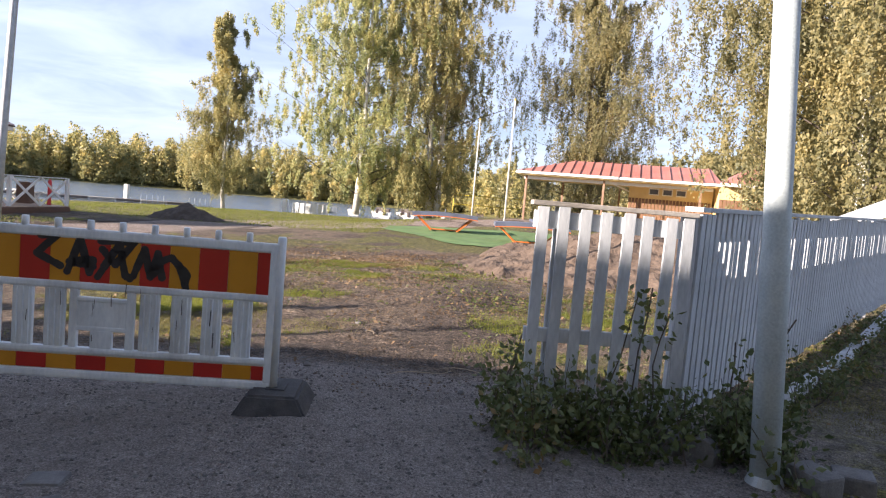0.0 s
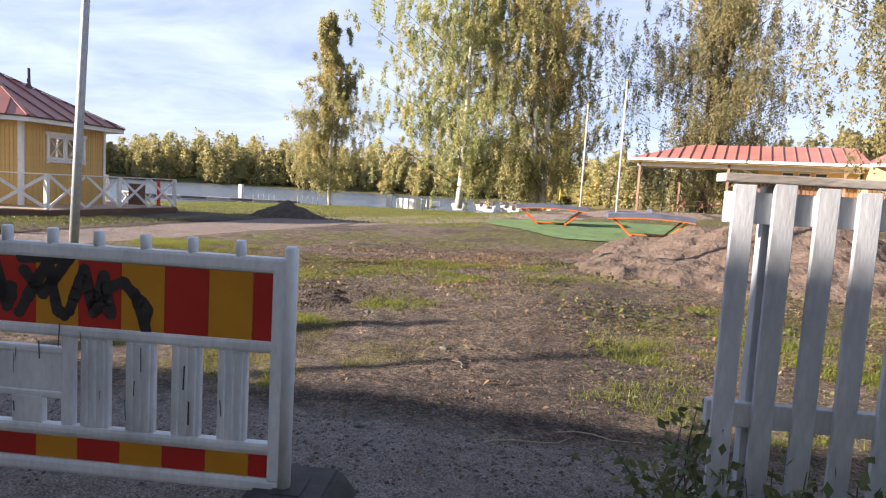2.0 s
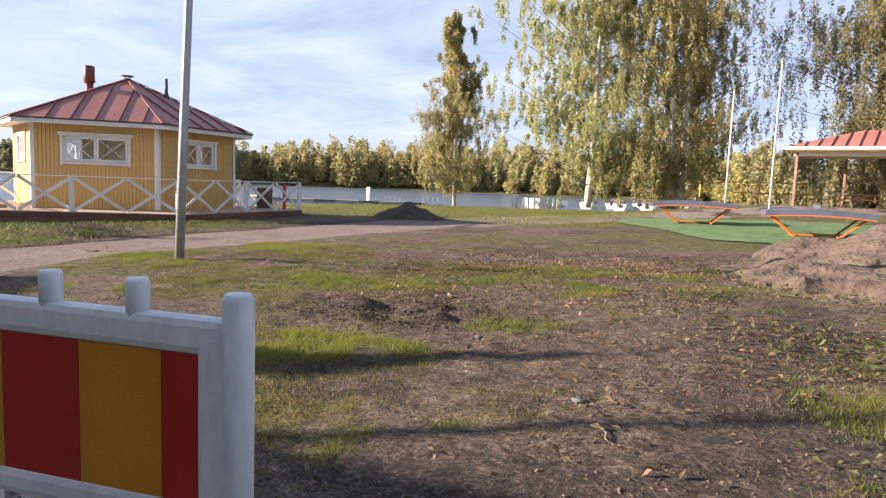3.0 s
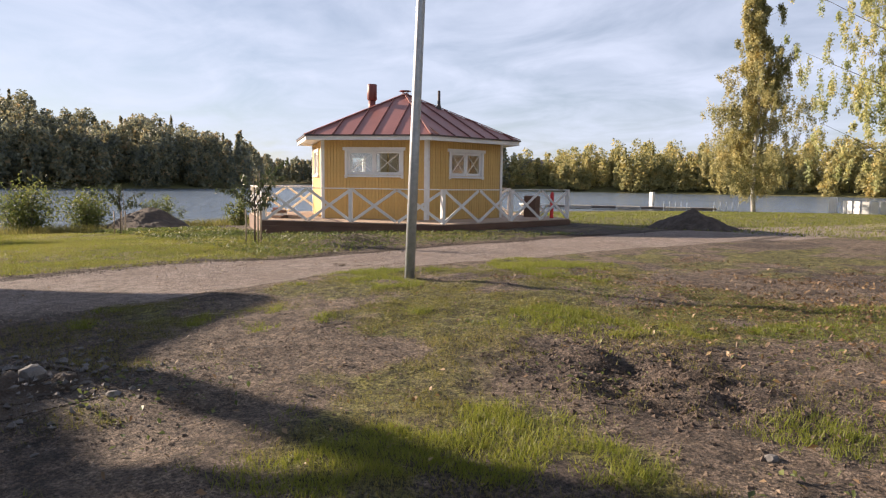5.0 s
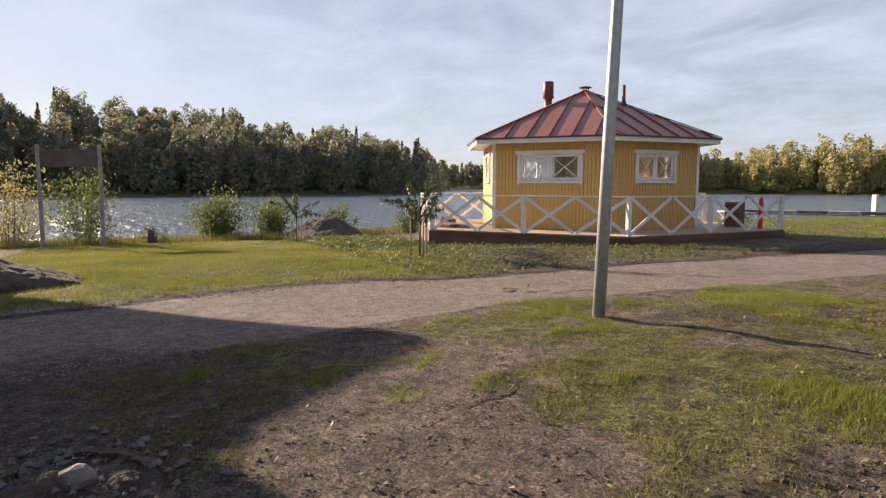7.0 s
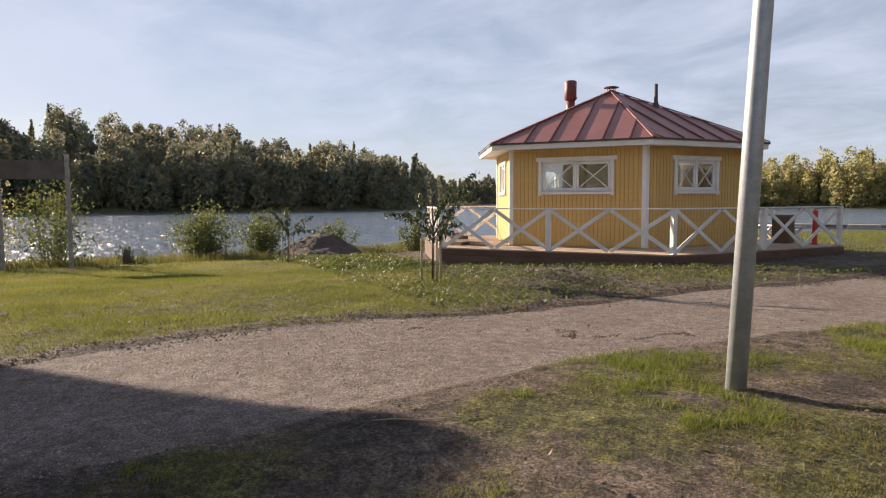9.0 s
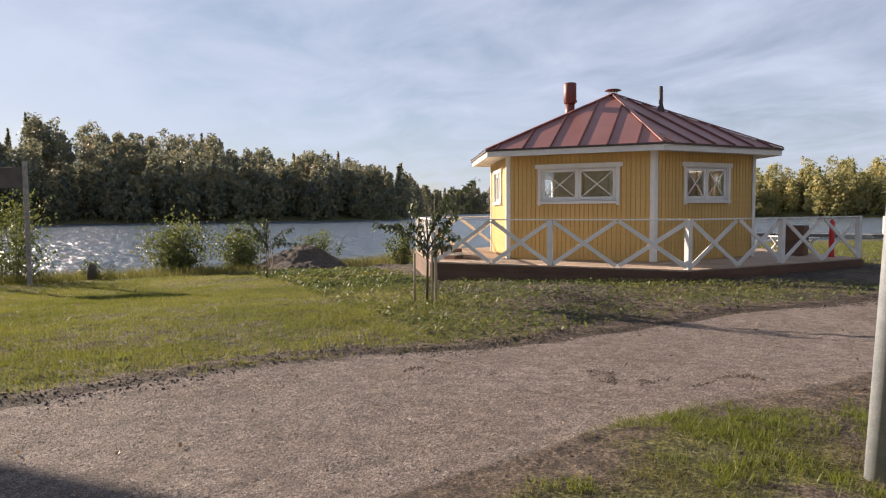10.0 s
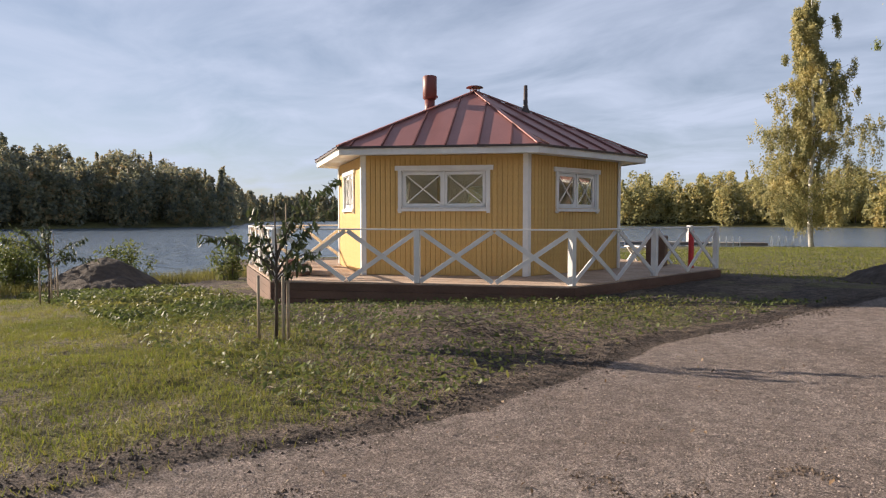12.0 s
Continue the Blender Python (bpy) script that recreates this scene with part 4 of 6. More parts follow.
# ---- lamp posts ----
lp = thing("lamp_post", pose(-8.666, 11.294, ground_z(-8.666, 11.294)), "slightly leaning galvanised steel lamp post on the grass verge", "lamp post")
bm = bmesh.new()
lean = Vector((0.0445, 0.012, 0))
tube(bm, [(0, 0, -0.3), lean * 2 + Vector((0, 0, 2)), lean * 4.5 + Vector((0, 0, 4.5)), lean * 7 + Vector((0, 0, 7))], [0.074, 0.069, 0.060, 0.047], 18)
part("pole", bm, M_galv, lp)
bm = bmesh.new()
tube(bm, [lean * 7 + Vector((0, 0, 6.98)), lean * 7 + Vector((0, 0, 7.1)), lean * 7 + Vector((0.2, -0.1, 7.16)), lean * 7 + Vector((0.62, -0.3, 7.14))], [0.05, 0.06, 0.07, 0.05], 12)
part("lamp_head", bm, M_galv, lp)

p2x, p2y = 1.70, 4.20
pole2 = thing("street_lamp", pose(p2x, p2y, ground_z(p2x, p2y)), "thick pale grey painted steel street lamp pole", "street lamp")
bm = bmesh.new()
tube(bm, [(0.01, 0, -0.2), (-0.075, 0.02, 1.2), (-0.08, 0.02, 1.25), (-0.5, 0.1, 7.5)], [0.075, 0.073, 0.069, 0.05], 24)
part("pole", bm, M_pole_white, pole2)
bm = bmesh.new()
bmesh.ops.create_cone(bm, cap_ends=True, segments=24, radius1=0.10, radius2=0.08, depth=0.05, matrix=Matrix.Translation((0, 0, 0.02)))
part("base_collar", bm, M_galv, pole2)
bm = bmesh.new()
tube(bm, [(-0.5, 0.1, 7.45), (-0.5, 0.1, 7.6), (-0.75, 0.2, 7.7), (-1.3, 0.4, 7.68)], [0.06, 0.07, 0.08, 0.05], 12)
part("lamp_head", bm, M_galv, pole2)


# ---- trees ----
def leaf_cloud(centres, normals, size, aspect, rs, jitter=0.35, facing=None, simple=False):
    """Rhombic leaves, one at each centre, each turned its own way; simple ones have three corners."""
    k = len(centres)
    d = normals / np.linalg.norm(normals, axis=1, keepdims=True)
    r = rs.normal(size=(k, 3))
    side = np.cross(d, r if facing is None else facing)
    side += 1e-6
    side /= np.linalg.norm(side, axis=1, keepdims=True)
    s = size * rs.uniform(1 - jitter, 1 + jitter, (k, 1))
    if simple:
        v = np.stack([centres - d * s * 0.7 + side * s * aspect, centres - d * s * 0.7 - side * s * aspect, centres + d * s], 1).reshape(-1, 3)
        return v.tolist(), [], np.arange(3 * k).reshape(k, 3).tolist()
    lift_v = np.cross(d, side) * s * 0.12
    tip, base = centres + d * s, centres - d * s
    v = np.stack([base, centres + side * s * aspect + lift_v, tip, centres - side * s * aspect + lift_v], 1).reshape(-1, 3)
    f = np.arange(4 * k).reshape(k, 4)
    return v.tolist(), [], f.tolist()


def branch_points(base, top, wander, n_p, rs):
    t = np.linspace(0, 1, n_p)[:, None]
    p = base + (top - base) * t
    w = np.cumsum(rs.normal(size=(n_p, 3)) * wander, 0)
    w -= w[0]
    return p + w * np.array([1, 1, 0.2])


def birch(name, x, y, h, spread, leaf_m, seed, n_leaf, label, bark=None, trunks=1, low=0.16, leaf=0.2, droop=1.0, trunk_r=0.19, zbase=None, widest=0.35, lean_v=(0, 0), top_w=0.85, airy=1.0):
    rs = np.random.default_rng(seed)
    z = ground_z(x, y) if zbase is None else zbase
    tree = thing(name, pose(x, y, z), label, "tree")
    bark = bark or M_bark_birch
    wood, limbs, centres, dirs, facing = bmesh.new(), bmesh.new(), [], [], []
    for tr in range(trunks):
        off = rs.uniform(-0.5, 0.5, 2) * (trunks > 1)
        base = np.array([off[0], off[1], -0.2])
        top = np.array([off[0] * 4 + rs.uniform(-0.4, 0.4) + lean_v[0], off[1] * 4 + rs.uniform(-0.4, 0.4) + lean_v[1], h * (1 - 0.08 * tr)])
        spine = branch_points(base, top, 0.10, 12, rs)
        tube(wood, spine.tolist(), list(np.linspace(trunk_r, 0.03, 12)), 9)
        n_br = int(62 / trunks ** 0.5)
        for k in range(n_br):
            t = low + (0.97 - low) * (k + rs.uniform(0, 1)) / n_br
            p = spine[int(t * 11)] * (1 - (t * 11) % 1) + spine[min(int(t * 11) + 1, 11)] * ((t * 11) % 1)
            ang = rs.uniform(0, 2 * math.pi)
            prof = np.interp(t, (low, widest, 0.6, 0.85, 1.0), (0.85, 1.0, top_w, top_w * 0.55, 0.10))
            ln = spread * prof * rs.uniform(0.45, 1.1)
            tip = p + np.array([math.cos(ang) * ln, math.sin(ang) * ln, ln * rs.uniform(0.25, 0.75)])
            br = branch_points(p, tip, 0.06, 6, rs)
            tube(limbs, br.tolist(), list(np.linspace(trunk_r * 0.20 * (1 - 0.6 * t), 0.006, 6)), 5, cap=False)
            n_st = max(5, int(24 * prof))
            for s in range(n_st):
                q = br[rs.integers(1, 6)] + rs.normal(size=3) * 0.22
                q2 = q + rs.normal(size=3) * np.array([0.42, 0.42, 0.25]) * ln * 0.36
                drop = rs.uniform(0.25, 2.0) * droop * (0.45 + 0.55 * prof)
                m_l = max(4, int(n_leaf / (n_br * n_st * trunks)))
                u = rs.uniform(0, 1, m_l)[:, None]
                sway = rs.normal(size=3) * np.array([0.12, 0.12, 0])
                c = q2 + (np.array([0, 0, -1.0]) + sway) * u * drop + rs.normal(size=(m_l, 3)) * np.array([0.10, 0.10, 0.12]) * airy
                centres.append(c)
                dirs.append(rs.normal(size=(m_l, 3)) * 0.6 + np.array([0, 0, -0.9]))
                fac = (c - p) * np.array([1, 1, 0.3]) + np.array([0, 0, 0.5])
                facing.append(fac / (np.linalg.norm(fac, axis=1, keepdims=True) + 0.1) + rs.normal(size=(m_l, 3)) * 0.7)
    part("trunk", wood, bark, tree)
    part("branch_tangle", limbs, M_bark_dark, tree, "thin brown limbs")
    part("crown", leaf_cloud(np.concatenate(centres), np.concatenate(dirs), leaf, 0.55, rs, facing=np.concatenate(facing), simple=True), leaf_m, tree)
    return tree


birch("birch_tree", -29.4, 67.6, 20.5, 5.6, M_leaf_gold, 12, 92000, "tall slender birch with golden drooping autumn leaves on the lawn", low=0.10, leaf=0.095, trunk_r=0.22, widest=0.26, top_w=0.58, airy=1.2)
birch("birch_tree", -11.9, 54.0, 22.0, 8.6, M_leaf_birch, 2, 150000, "large white-trunked birch with green and yellowing leaves", low=0.06, leaf=0.088, trunk_r=0.30, trunks=1, zbase=0.05, top_w=0.95)
birch("birch_tree", -5.6, 57.0, 23.0, 7.2, M_leaf_gold, 3, 140000, "large twin-stemmed birch with yellowing drooping leaves", trunks=2, low=0.06, leaf=0.088, trunk_r=0.32, zbase=0.15, droop=1.4, top_w=0.9)
birch("birch_tree", 6.9, 58.0, 23.0, 7.6, M_leaf_dark, 4, 140000, "big dark weeping birch behind the long building", trunks=3, low=0.08, leaf=0.085, trunk_r=0.30, zbase=0.6, droop=1.6, bark=M_bark_dark)
birch("birch_tree", 17.0, 33.0, 19.0, 8.6, M_leaf_dark, 5, 150000, "big birch with yellow-green weeping branches behind the fence", trunks=2, low=0.06, leaf=0.09, trunk_r=0.28, zbase=0.6, droop=1.8)
birch("birch_tree", 11.4, 22.4, 17.0, 7.2, M_leaf_dark, 6, 175000, "birch with golden green leaves hanging over the fence", low=0.06, leaf=0.07, trunk_r=0.22, zbase=0.4, droop=1.6)


def forest(name, label, bands, leaf_m, seed, leaf, per=420):
    """Far woodland: trees of billowing leaf clumps along a bank, with slim trunks."""
    rs = np.random.default_rng(seed)
    cs, ds, fs, wood = [], [], [], bmesh.new()
    for beta0, beta1, rows, count, h0, h1, conifer in bands:
        for k in range(count):
            beta = rs.uniform(beta0, beta1)
            dx, dy = -math.sin(radians(beta)), math.cos(radians(beta))
            r0 = float(far_shore(-10 + dx * 100, 10 + dy * 100))
            back = rs.uniform(0, 1) ** 1.2 * rows
            r = r0 + 1 + back
            x, y = -10 + dx * r, 10 + dy * r
            hgt = rs.uniform(h0, h1) * (0.8 + 0.4 * float(vnoise(beta, 0, 3.0, 3))) * (0.75 + 0.25 * min(1, back / 8))
            z = float(height(x, y))
            con = rs.uniform() < conifer
            if con:
                hgt *= 1.04
                t = rs.uniform(0.05, 1, per // 2) ** 0.8
                a = rs.uniform(0, 2 * math.pi, len(t))
                out = np.stack([np.cos(a), np.sin(a), np.full(len(t), 0.35)], -1)
                rad = hgt * 0.16 * (1.02 - t) * rs.uniform(0.5, 1.1, len(t))
                c = np.stack([np.cos(a) * rad, np.sin(a) * rad, t * hgt], -1)
            else:
                w = hgt * rs.uniform(0.20, 0.34)
                slim = rs.uniform(0.75, 1.1)
                n_cl = 18
                tcl = (np.arange(n_cl) + rs.uniform(0, 1, n_cl)) / n_cl
                prof = np.interp(tcl, (0.0, 0.25, 0.55, 0.85, 1), (0.8, 1.0, 0.85, 0.5, 0.15)) * slim
                acl = rs.uniform(0, 2 * math.pi, n_cl)
                ccl = np.stack([np.cos(acl) * w * prof * 0.55, np.sin(acl) * w * prof * 0.55, hgt * (0.10 + 0.82 * tcl)], -1)
                rcl = w * (0.22 + 0.36 * prof)
                pick = rs.integers(0, n_cl, per)
                out = rs.normal(size=(per, 3))
                out /= np.linalg.norm(out, axis=1, keepdims=True)
                c = ccl[pick] + out * (rcl[pick] * rs.uniform(0.6, 1.08, per))[:, None] * np.array([1, 1, 1.15])
                c[:, 2] = np.maximum(c[:, 2], 0.1)
            cs.append(c + np.array([x, y, z]))
            ds.append(rs.normal(size=c.shape) + np.array([0, 0, -0.3]))
            fs.append(out + rs.normal(size=c.shape) * 0.4)
            if k % 3 == 0:
                tube(wood, [(x, y, z - 0.3), (x, y, z + hgt * 0.7)], [0.14, 0.05], 4, cap=False)
    ob = part(name, leaf_cloud(np.concatenate(cs), np.concatenate(ds), leaf, 0.7, rs, 0.5, np.concatenate(fs), simple=True), leaf_m)
    tagged(ob, label, "trees", kind="stuff")
    ob2 = part(name + "_trunks", wood, M_bark_dark)
    tagged(ob2, "thin trunks of the far woodland", "trees", kind="stuff")


forest("far_woodland", "dark mixed autumn forest rising from the far lake shore", ((66, 122, 60, 620, 11, 16, 0.08),), M_leaf_far_hazed, 21, 0.42, 640)
forest("birch_grove", "yellowing birch and aspen grove on the opposite bank", ((-6, 46, 24, 330, 7, 14.5, 0.06),), M_leaf_grove, 22, 0.36, 640)
forest("distant_woodland", "low distant tree line across the lake", ((44, 68, 25, 220, 12, 18, 0.4),), M_leaf_far_hazed, 23, 0.8, 320)
forest("marina_trees", "mixed trees behind the marina and the building", ((-60, -4, 30, 130, 8, 13, 0.1),), M_leaf_dark, 24, 0.34, 700)

# ---- unseen stand-in house to the south-west, shaped by the shadow it casts across the yard and the path ----
def shade_house():
    house = thing("house", pose(0, 0, 0), "tall plain rendered stand-in house beside the park, unseen, shaped by the shadows it casts", "house")
    c = Vector((-33.42, -2.77))
    u, v = Vector((math.cos(radians(220)), math.sin(radians(220)))), Vector((math.cos(radians(-48)), math.sin(radians(-48))))
    s = 28.0 * math.tan(radians(SUN_EL))
    # raised slab, added to cast the straight shadow edge over the path
    part("shadow_slab", prism(bmesh.new(), [tuple(c), tuple(c + u * 16), tuple(c + u * 16 + v * 9), tuple(c + v * 9)][::-1], s - 0.57, s - 0.32), M_cream, house)
    for k in (1.0, 8.0, 15.0):
        p = c + u * k + v * 5
        bm = bmesh.new()
        add_box(bm, (p.x, p.y, s / 2 - 1.5), (0.2, 0.2, s + 2.2))
        part("shadow_slab_post", bm, M_white, house)
    part("wall", prism(bmesh.new(), [(-37.74, -6.95), (-22.0, -6.72), (-21.0, -6.95), (-16.24, -6.95), (-16.24, -34), (-37.74, -34)][::-1], -3.0, 30.0 * math.tan(radians(SUN_EL)) - 0.05), M_cream, house)
    def over(off, z):
        return (-26.99 + 0.309 * off, -13.08 - 0.951 * off, z * 1.126)
    # bent tubes, added to cast the merging shadow bands on the field
    bm = bmesh.new()
    tube(bm, [over(-9.1, -2.0), over(-9.05, 7.3), over(-8.95, 7.98), over(-8.75, 8.35), over(-8.45, 8.72), over(-8.38, 9.02), over(-8.65, 9.6)], [0.24, 0.24, 0.23, 0.22, 0.20, 0.17, 0.07], 10)
    part("shadow_tube", bm, M_dark_metal, house)
    bm = bmesh.new()
    tube(bm, [over(-7.3, -2.0), over(-7.42, 7.9), over(-7.55, 8.26), over(-7.98, 8.68), over(-8.28, 8.96)], [0.15, 0.15, 0.15, 0.16, 0.14], 10)
    part("shadow_tube", bm, M_dark_metal, house)
    # slanting mast, added to cast the thin shadow line
    bm = bmesh.new()
    tube(bm, [over(-6.72, -1.0), over(-6.85, 9.2), over(-7.3, 10.2)], [0.09, 0.085, 0.06], 8)
    part("shadow_mast", bm, M_galv, house)


shade_house()
# unseen block added south of the yard to cut its skylight
nb = thing("skylight_blocker", pose(0, 0, 0), "unseen plain rendered block behind the yard, added to dim its skylight", "house")
part("wall", prism(bmesh.new(), [(-7.0, -9.0), (9.0, -9.0), (9.0, -1.6), (-7.0, -1.6)], -0.3, 5.6), M_cream, nb)
bm = bmesh.new()
v = [bm.verts.new(p) for p in ((-7.4, -9.4, 5.5), (9.4, -9.4, 5.5), (9.4, -1.2, 5.5), (-7.4, -1.2, 5.5), (-7.4, -5.3, 7.9), (9.4, -5.3, 7.9))]
for f in ((0, 1, 5, 4), (2, 3, 4, 5), (3, 0, 4), (1, 2, 5), (3, 2, 1, 0)):
    bm.faces.new([v[k] for k in f])
part("roof", bm, M_roof_red, nb)

# ---- long service building with a canopy ----
A = Vector((1.27, 46.0, 0))
bd = Vector((0.98, -0.19, 0)).normalized()
bn = Vector((-bd.y, bd.x, 0))
bz = 0.66
service = thing("service_building", Matrix.Translation((A.x, A.y, bz)) @ Matrix.Rotation(math.atan2(bd.y, bd.x), 4, "Z") @ Matrix.Scale(1.19, 4), "low service building with red metal roof, open canopy and brown walls", "building")
EZ = 2.8


def roof_part(x0, x1, y0, y1, z0, z1, hip0, hip1, seam=0.55):
    bm = bmesh.new()
    ym = (y0 + y1) / 2
    v = [bm.verts.new(p) for p in ((x0, y0, z0), (x1, y0, z0), (x1, y1, z0), (x0, y1, z0), (x0 + hip0, ym, z1), (x1 - hip1, ym, z1))]
    for f in ((0, 1, 5, 4), (2, 3, 4, 5), (3, 0, 4), (1, 2, 5), (3, 2, 1, 0)):
        bm.faces.new([v[k] for k in f])
    rf = part("roof", bm, M_roof_red, service, "red standing-seam metal roof")
    up = Vector((0, -(z1 - z0), ym - y0)).normalized()
    x = x0 + 0.3
    while x < x1 - 0.2:
        k = min(1.0, (x - x0) / hip0 if hip0 else 1.0, (x1 - x) / hip1 if hip1 else 1.0)
        bm = bmesh.new()
        a, b = Vector((x, y0, z0)), Vector((x, y0 + (ym - y0) * k, z0 + (z1 - z0) * k))
        beam(bm, a + up * 0.03, b + up * 0.03, 0.035, 0.07, up=up)
        part("seam", bm, M_roof_red, rf)
        x += seam


roof_part(-0.2, 11.0, 0.0, 7.0, EZ + 0.12, EZ + 1.15, 3.0, 0.3)
roof_part(10.8, 20.6, -0.9, 8.6, EZ + 0.12, EZ + 2.35, 3.6, 3.6)
for x0, x1, y, z, h in ((-0.25, 11.0, -0.02, EZ + 0.05, 0.14), (10.75, 20.6, -0.92, EZ + 0.05, 0.16), (0.2, 10.6, 0.45, EZ - 0.22, 0.16)):
    bm = bmesh.new()
    add_box(bm, ((x0 + x1) / 2, y, z), (x1 - x0, 0.05, h), bevel=0.006)
    part("fascia", bm, M_white, service, "white fascia board")
bm = bmesh.new()
add_box(bm, (-0.22, 3.5, EZ + 0.05), (0.05, 7.0, 0.14), bevel=0.006)
part("fascia", bm, M_white, service)
bm = bmesh.new()
add_box(bm, (5.4, 3.5, EZ - 0.06), (11.0, 6.9, 0.04))
part("canopy_ceiling", bm, M_cream, service)
for x, y in ((0.35, 0.45), (4.8, 0.45), (10.0, 0.45), (1.9, 6.5), (5.6, 6.5)):
    bm = bmesh.new()
    add_box(bm, (x, y, EZ / 2 - 0.3), (0.12, 0.12, EZ + 0.4), bevel=0.01)
    part("canopy_post", bm, M_post_wood, service, "brown stained canopy post")
for x0, x1, y in ((6.2, 10.8, 2.0), (10.9, 20.2, 0.0)):
    bm = bmesh.new()
    add_box(bm, ((x0 + x1) / 2, y + 2.5, 1.25), (x1 - x0, 5.0, 3.3))
    part("wall", bm, M_cream, service, "pale yellow wall above brown cladding")
    k = 0
    while x0 + k * 0.19 < x1 - 0.1:
        bm = bmesh.new()
        add_box(bm, (x0 + 0.09 + k * 0.19, y - 0.02, 0.85), (0.15, 0.03, 2.1 if x0 < 9 else 2.5))
        part("cladding_board", bm, M_brown, service)
        k += 1
for x in (7.6, 8.35, 9.1):
    bm = bmesh.new()
    for cx, cz, sx, sz in ((x, 2.50, 0.55, 0.05), (x, 2.16, 0.55, 0.05), (x - 0.26, 2.33, 0.05, 0.30), (x + 0.26, 2.33, 0.05, 0.30)):
        add_box(bm, (cx, 1.97, cz), (sx, 0.05, sz))
    wd = part("window", bm, M_white, service, "small white high window")
    bm = bmesh.new()
    add_box(bm, (x, 1.985, 2.33), (0.46, 0.01, 0.28))
    part("pane", bm, M_table, wd)
bm = bmesh.new()
tube(bm, [(4.9, 0.5, EZ - 0.1), (5.2, 0.8, EZ - 0.2), (6.2, 1.95, EZ - 0.55)], [0.05, 0.05, 0.05], 8)
part("drainpipe", bm, M_white, service, "white sloping drainpipe")

# ---- curved ball-game tables on green matting ----
bm = bmesh.new()
N = 46
vs, fs = [], []
for j in range(N):
    for i in range(N):
        a, b2 = i / (N - 1), j / (N - 1)
        y = 23.2 * (1 - b2) + 34.5 * b2
        x = np.interp(b2, (0, 0.62, 1), (-1.2, -5.2, -5.6)) * (1 - a) + np.interp(b2, (0, 1), (4.8, 6.5)) * a
        vs.append((x, y, ground_z(x, y) + 0.03))
for j in range(N - 1):
    for i in range(N - 1):
        fs.append((j * N + i, j * N + i + 1, (j + 1) * N + i + 1, (j + 1) * N + i))
turf_mat = part("sports_mat", (vs, [], fs), M_turf)
tagged(turf_mat, "green artificial turf matting under the game tables", "sports mat", kind="structure")


def game_table(x, y, rz):
    t = thing("game_table", pose(x, y, ground_z(x, y) + 0.02, 0, 0, rz), "curved blue-grey ball game table on orange steel legs", "game table", "game tables on the mat")
    n_s, L, W = 16, 3.0, 1.7
    bm = bmesh.new()
    rows = []
    for k in range(n_s + 1):
        u = k / n_s * 2 - 1
        z = 0.87 - 0.08 * u * u
        rows.append([bm.verts.new((u * L / 2, s * W / 2, z + dzv)) for s, dzv in ((-1, 0), (1, 0), (1, -0.17), (-1, -0.17))])
    for a, b in zip(rows, rows[1:]):
        for k in range(4):
            bm.faces.new((a[k], a[(k + 1) % 4], b[(k + 1) % 4], b[k]))
    bm.faces.new(rows[0])
    bm.faces.new(rows[-1][::-1])
    bmesh.ops.recalc_face_normals(bm, faces=bm.faces)
    part("table_top", bm, M_table, t)
    for s in (-1, 1):
        bm = bmesh.new()
        for k in range(n_s):
            u0, u1 = k / n_s * 2 - 1, (k + 1) / n_s * 2 - 1
            beam(bm, (u0 * L / 2, s * (W / 2 + 0.012), 0.69 - 0.08 * u0 * u0), (u1 * L / 2, s * (W / 2 + 0.012), 0.69 - 0.08 * u1 * u1), 0.03, 0.035)
        part("edge_trim", bm, M_orange, t, "orange edge trim")
    for sx in (-1, 1):
        for sy in (-1, 1):
            bm = bmesh.new()
            beam(bm, (sx * 1.28, sy * 0.6, 0.62), (sx * 0.62, sy * 0.48, 0.03), 0.06, 0.09, up=(0, 1, 0), bevel=0.01)
            part("leg", bm, M_orange, t)
        bm = bmesh.new()
        beam(bm, (sx * 0.62, -0.55, 0.04), (sx * 0.62, 0.55, 0.04), 0.08, 0.06, bevel=0.01)
        part("foot_bar", bm, M_orange, t)
    bm = bmesh.new()
    beam(bm, (-0.62, 0, 0.05), (0.62, 0, 0.05), 0.10, 0.05, bevel=0.01)
    part("base_beam", bm, M_orange, t)
    bm = bmesh.new()
    add_box(bm, (0, 0, 0.96), (0.02, W, 0.12), bevel=0.004)
    part("net_panel", bm, M_table, t, "low solid net panel")
    return t


game_table(-2.4, 30.9, 6)
game_table(1.47, 27.3, 3)


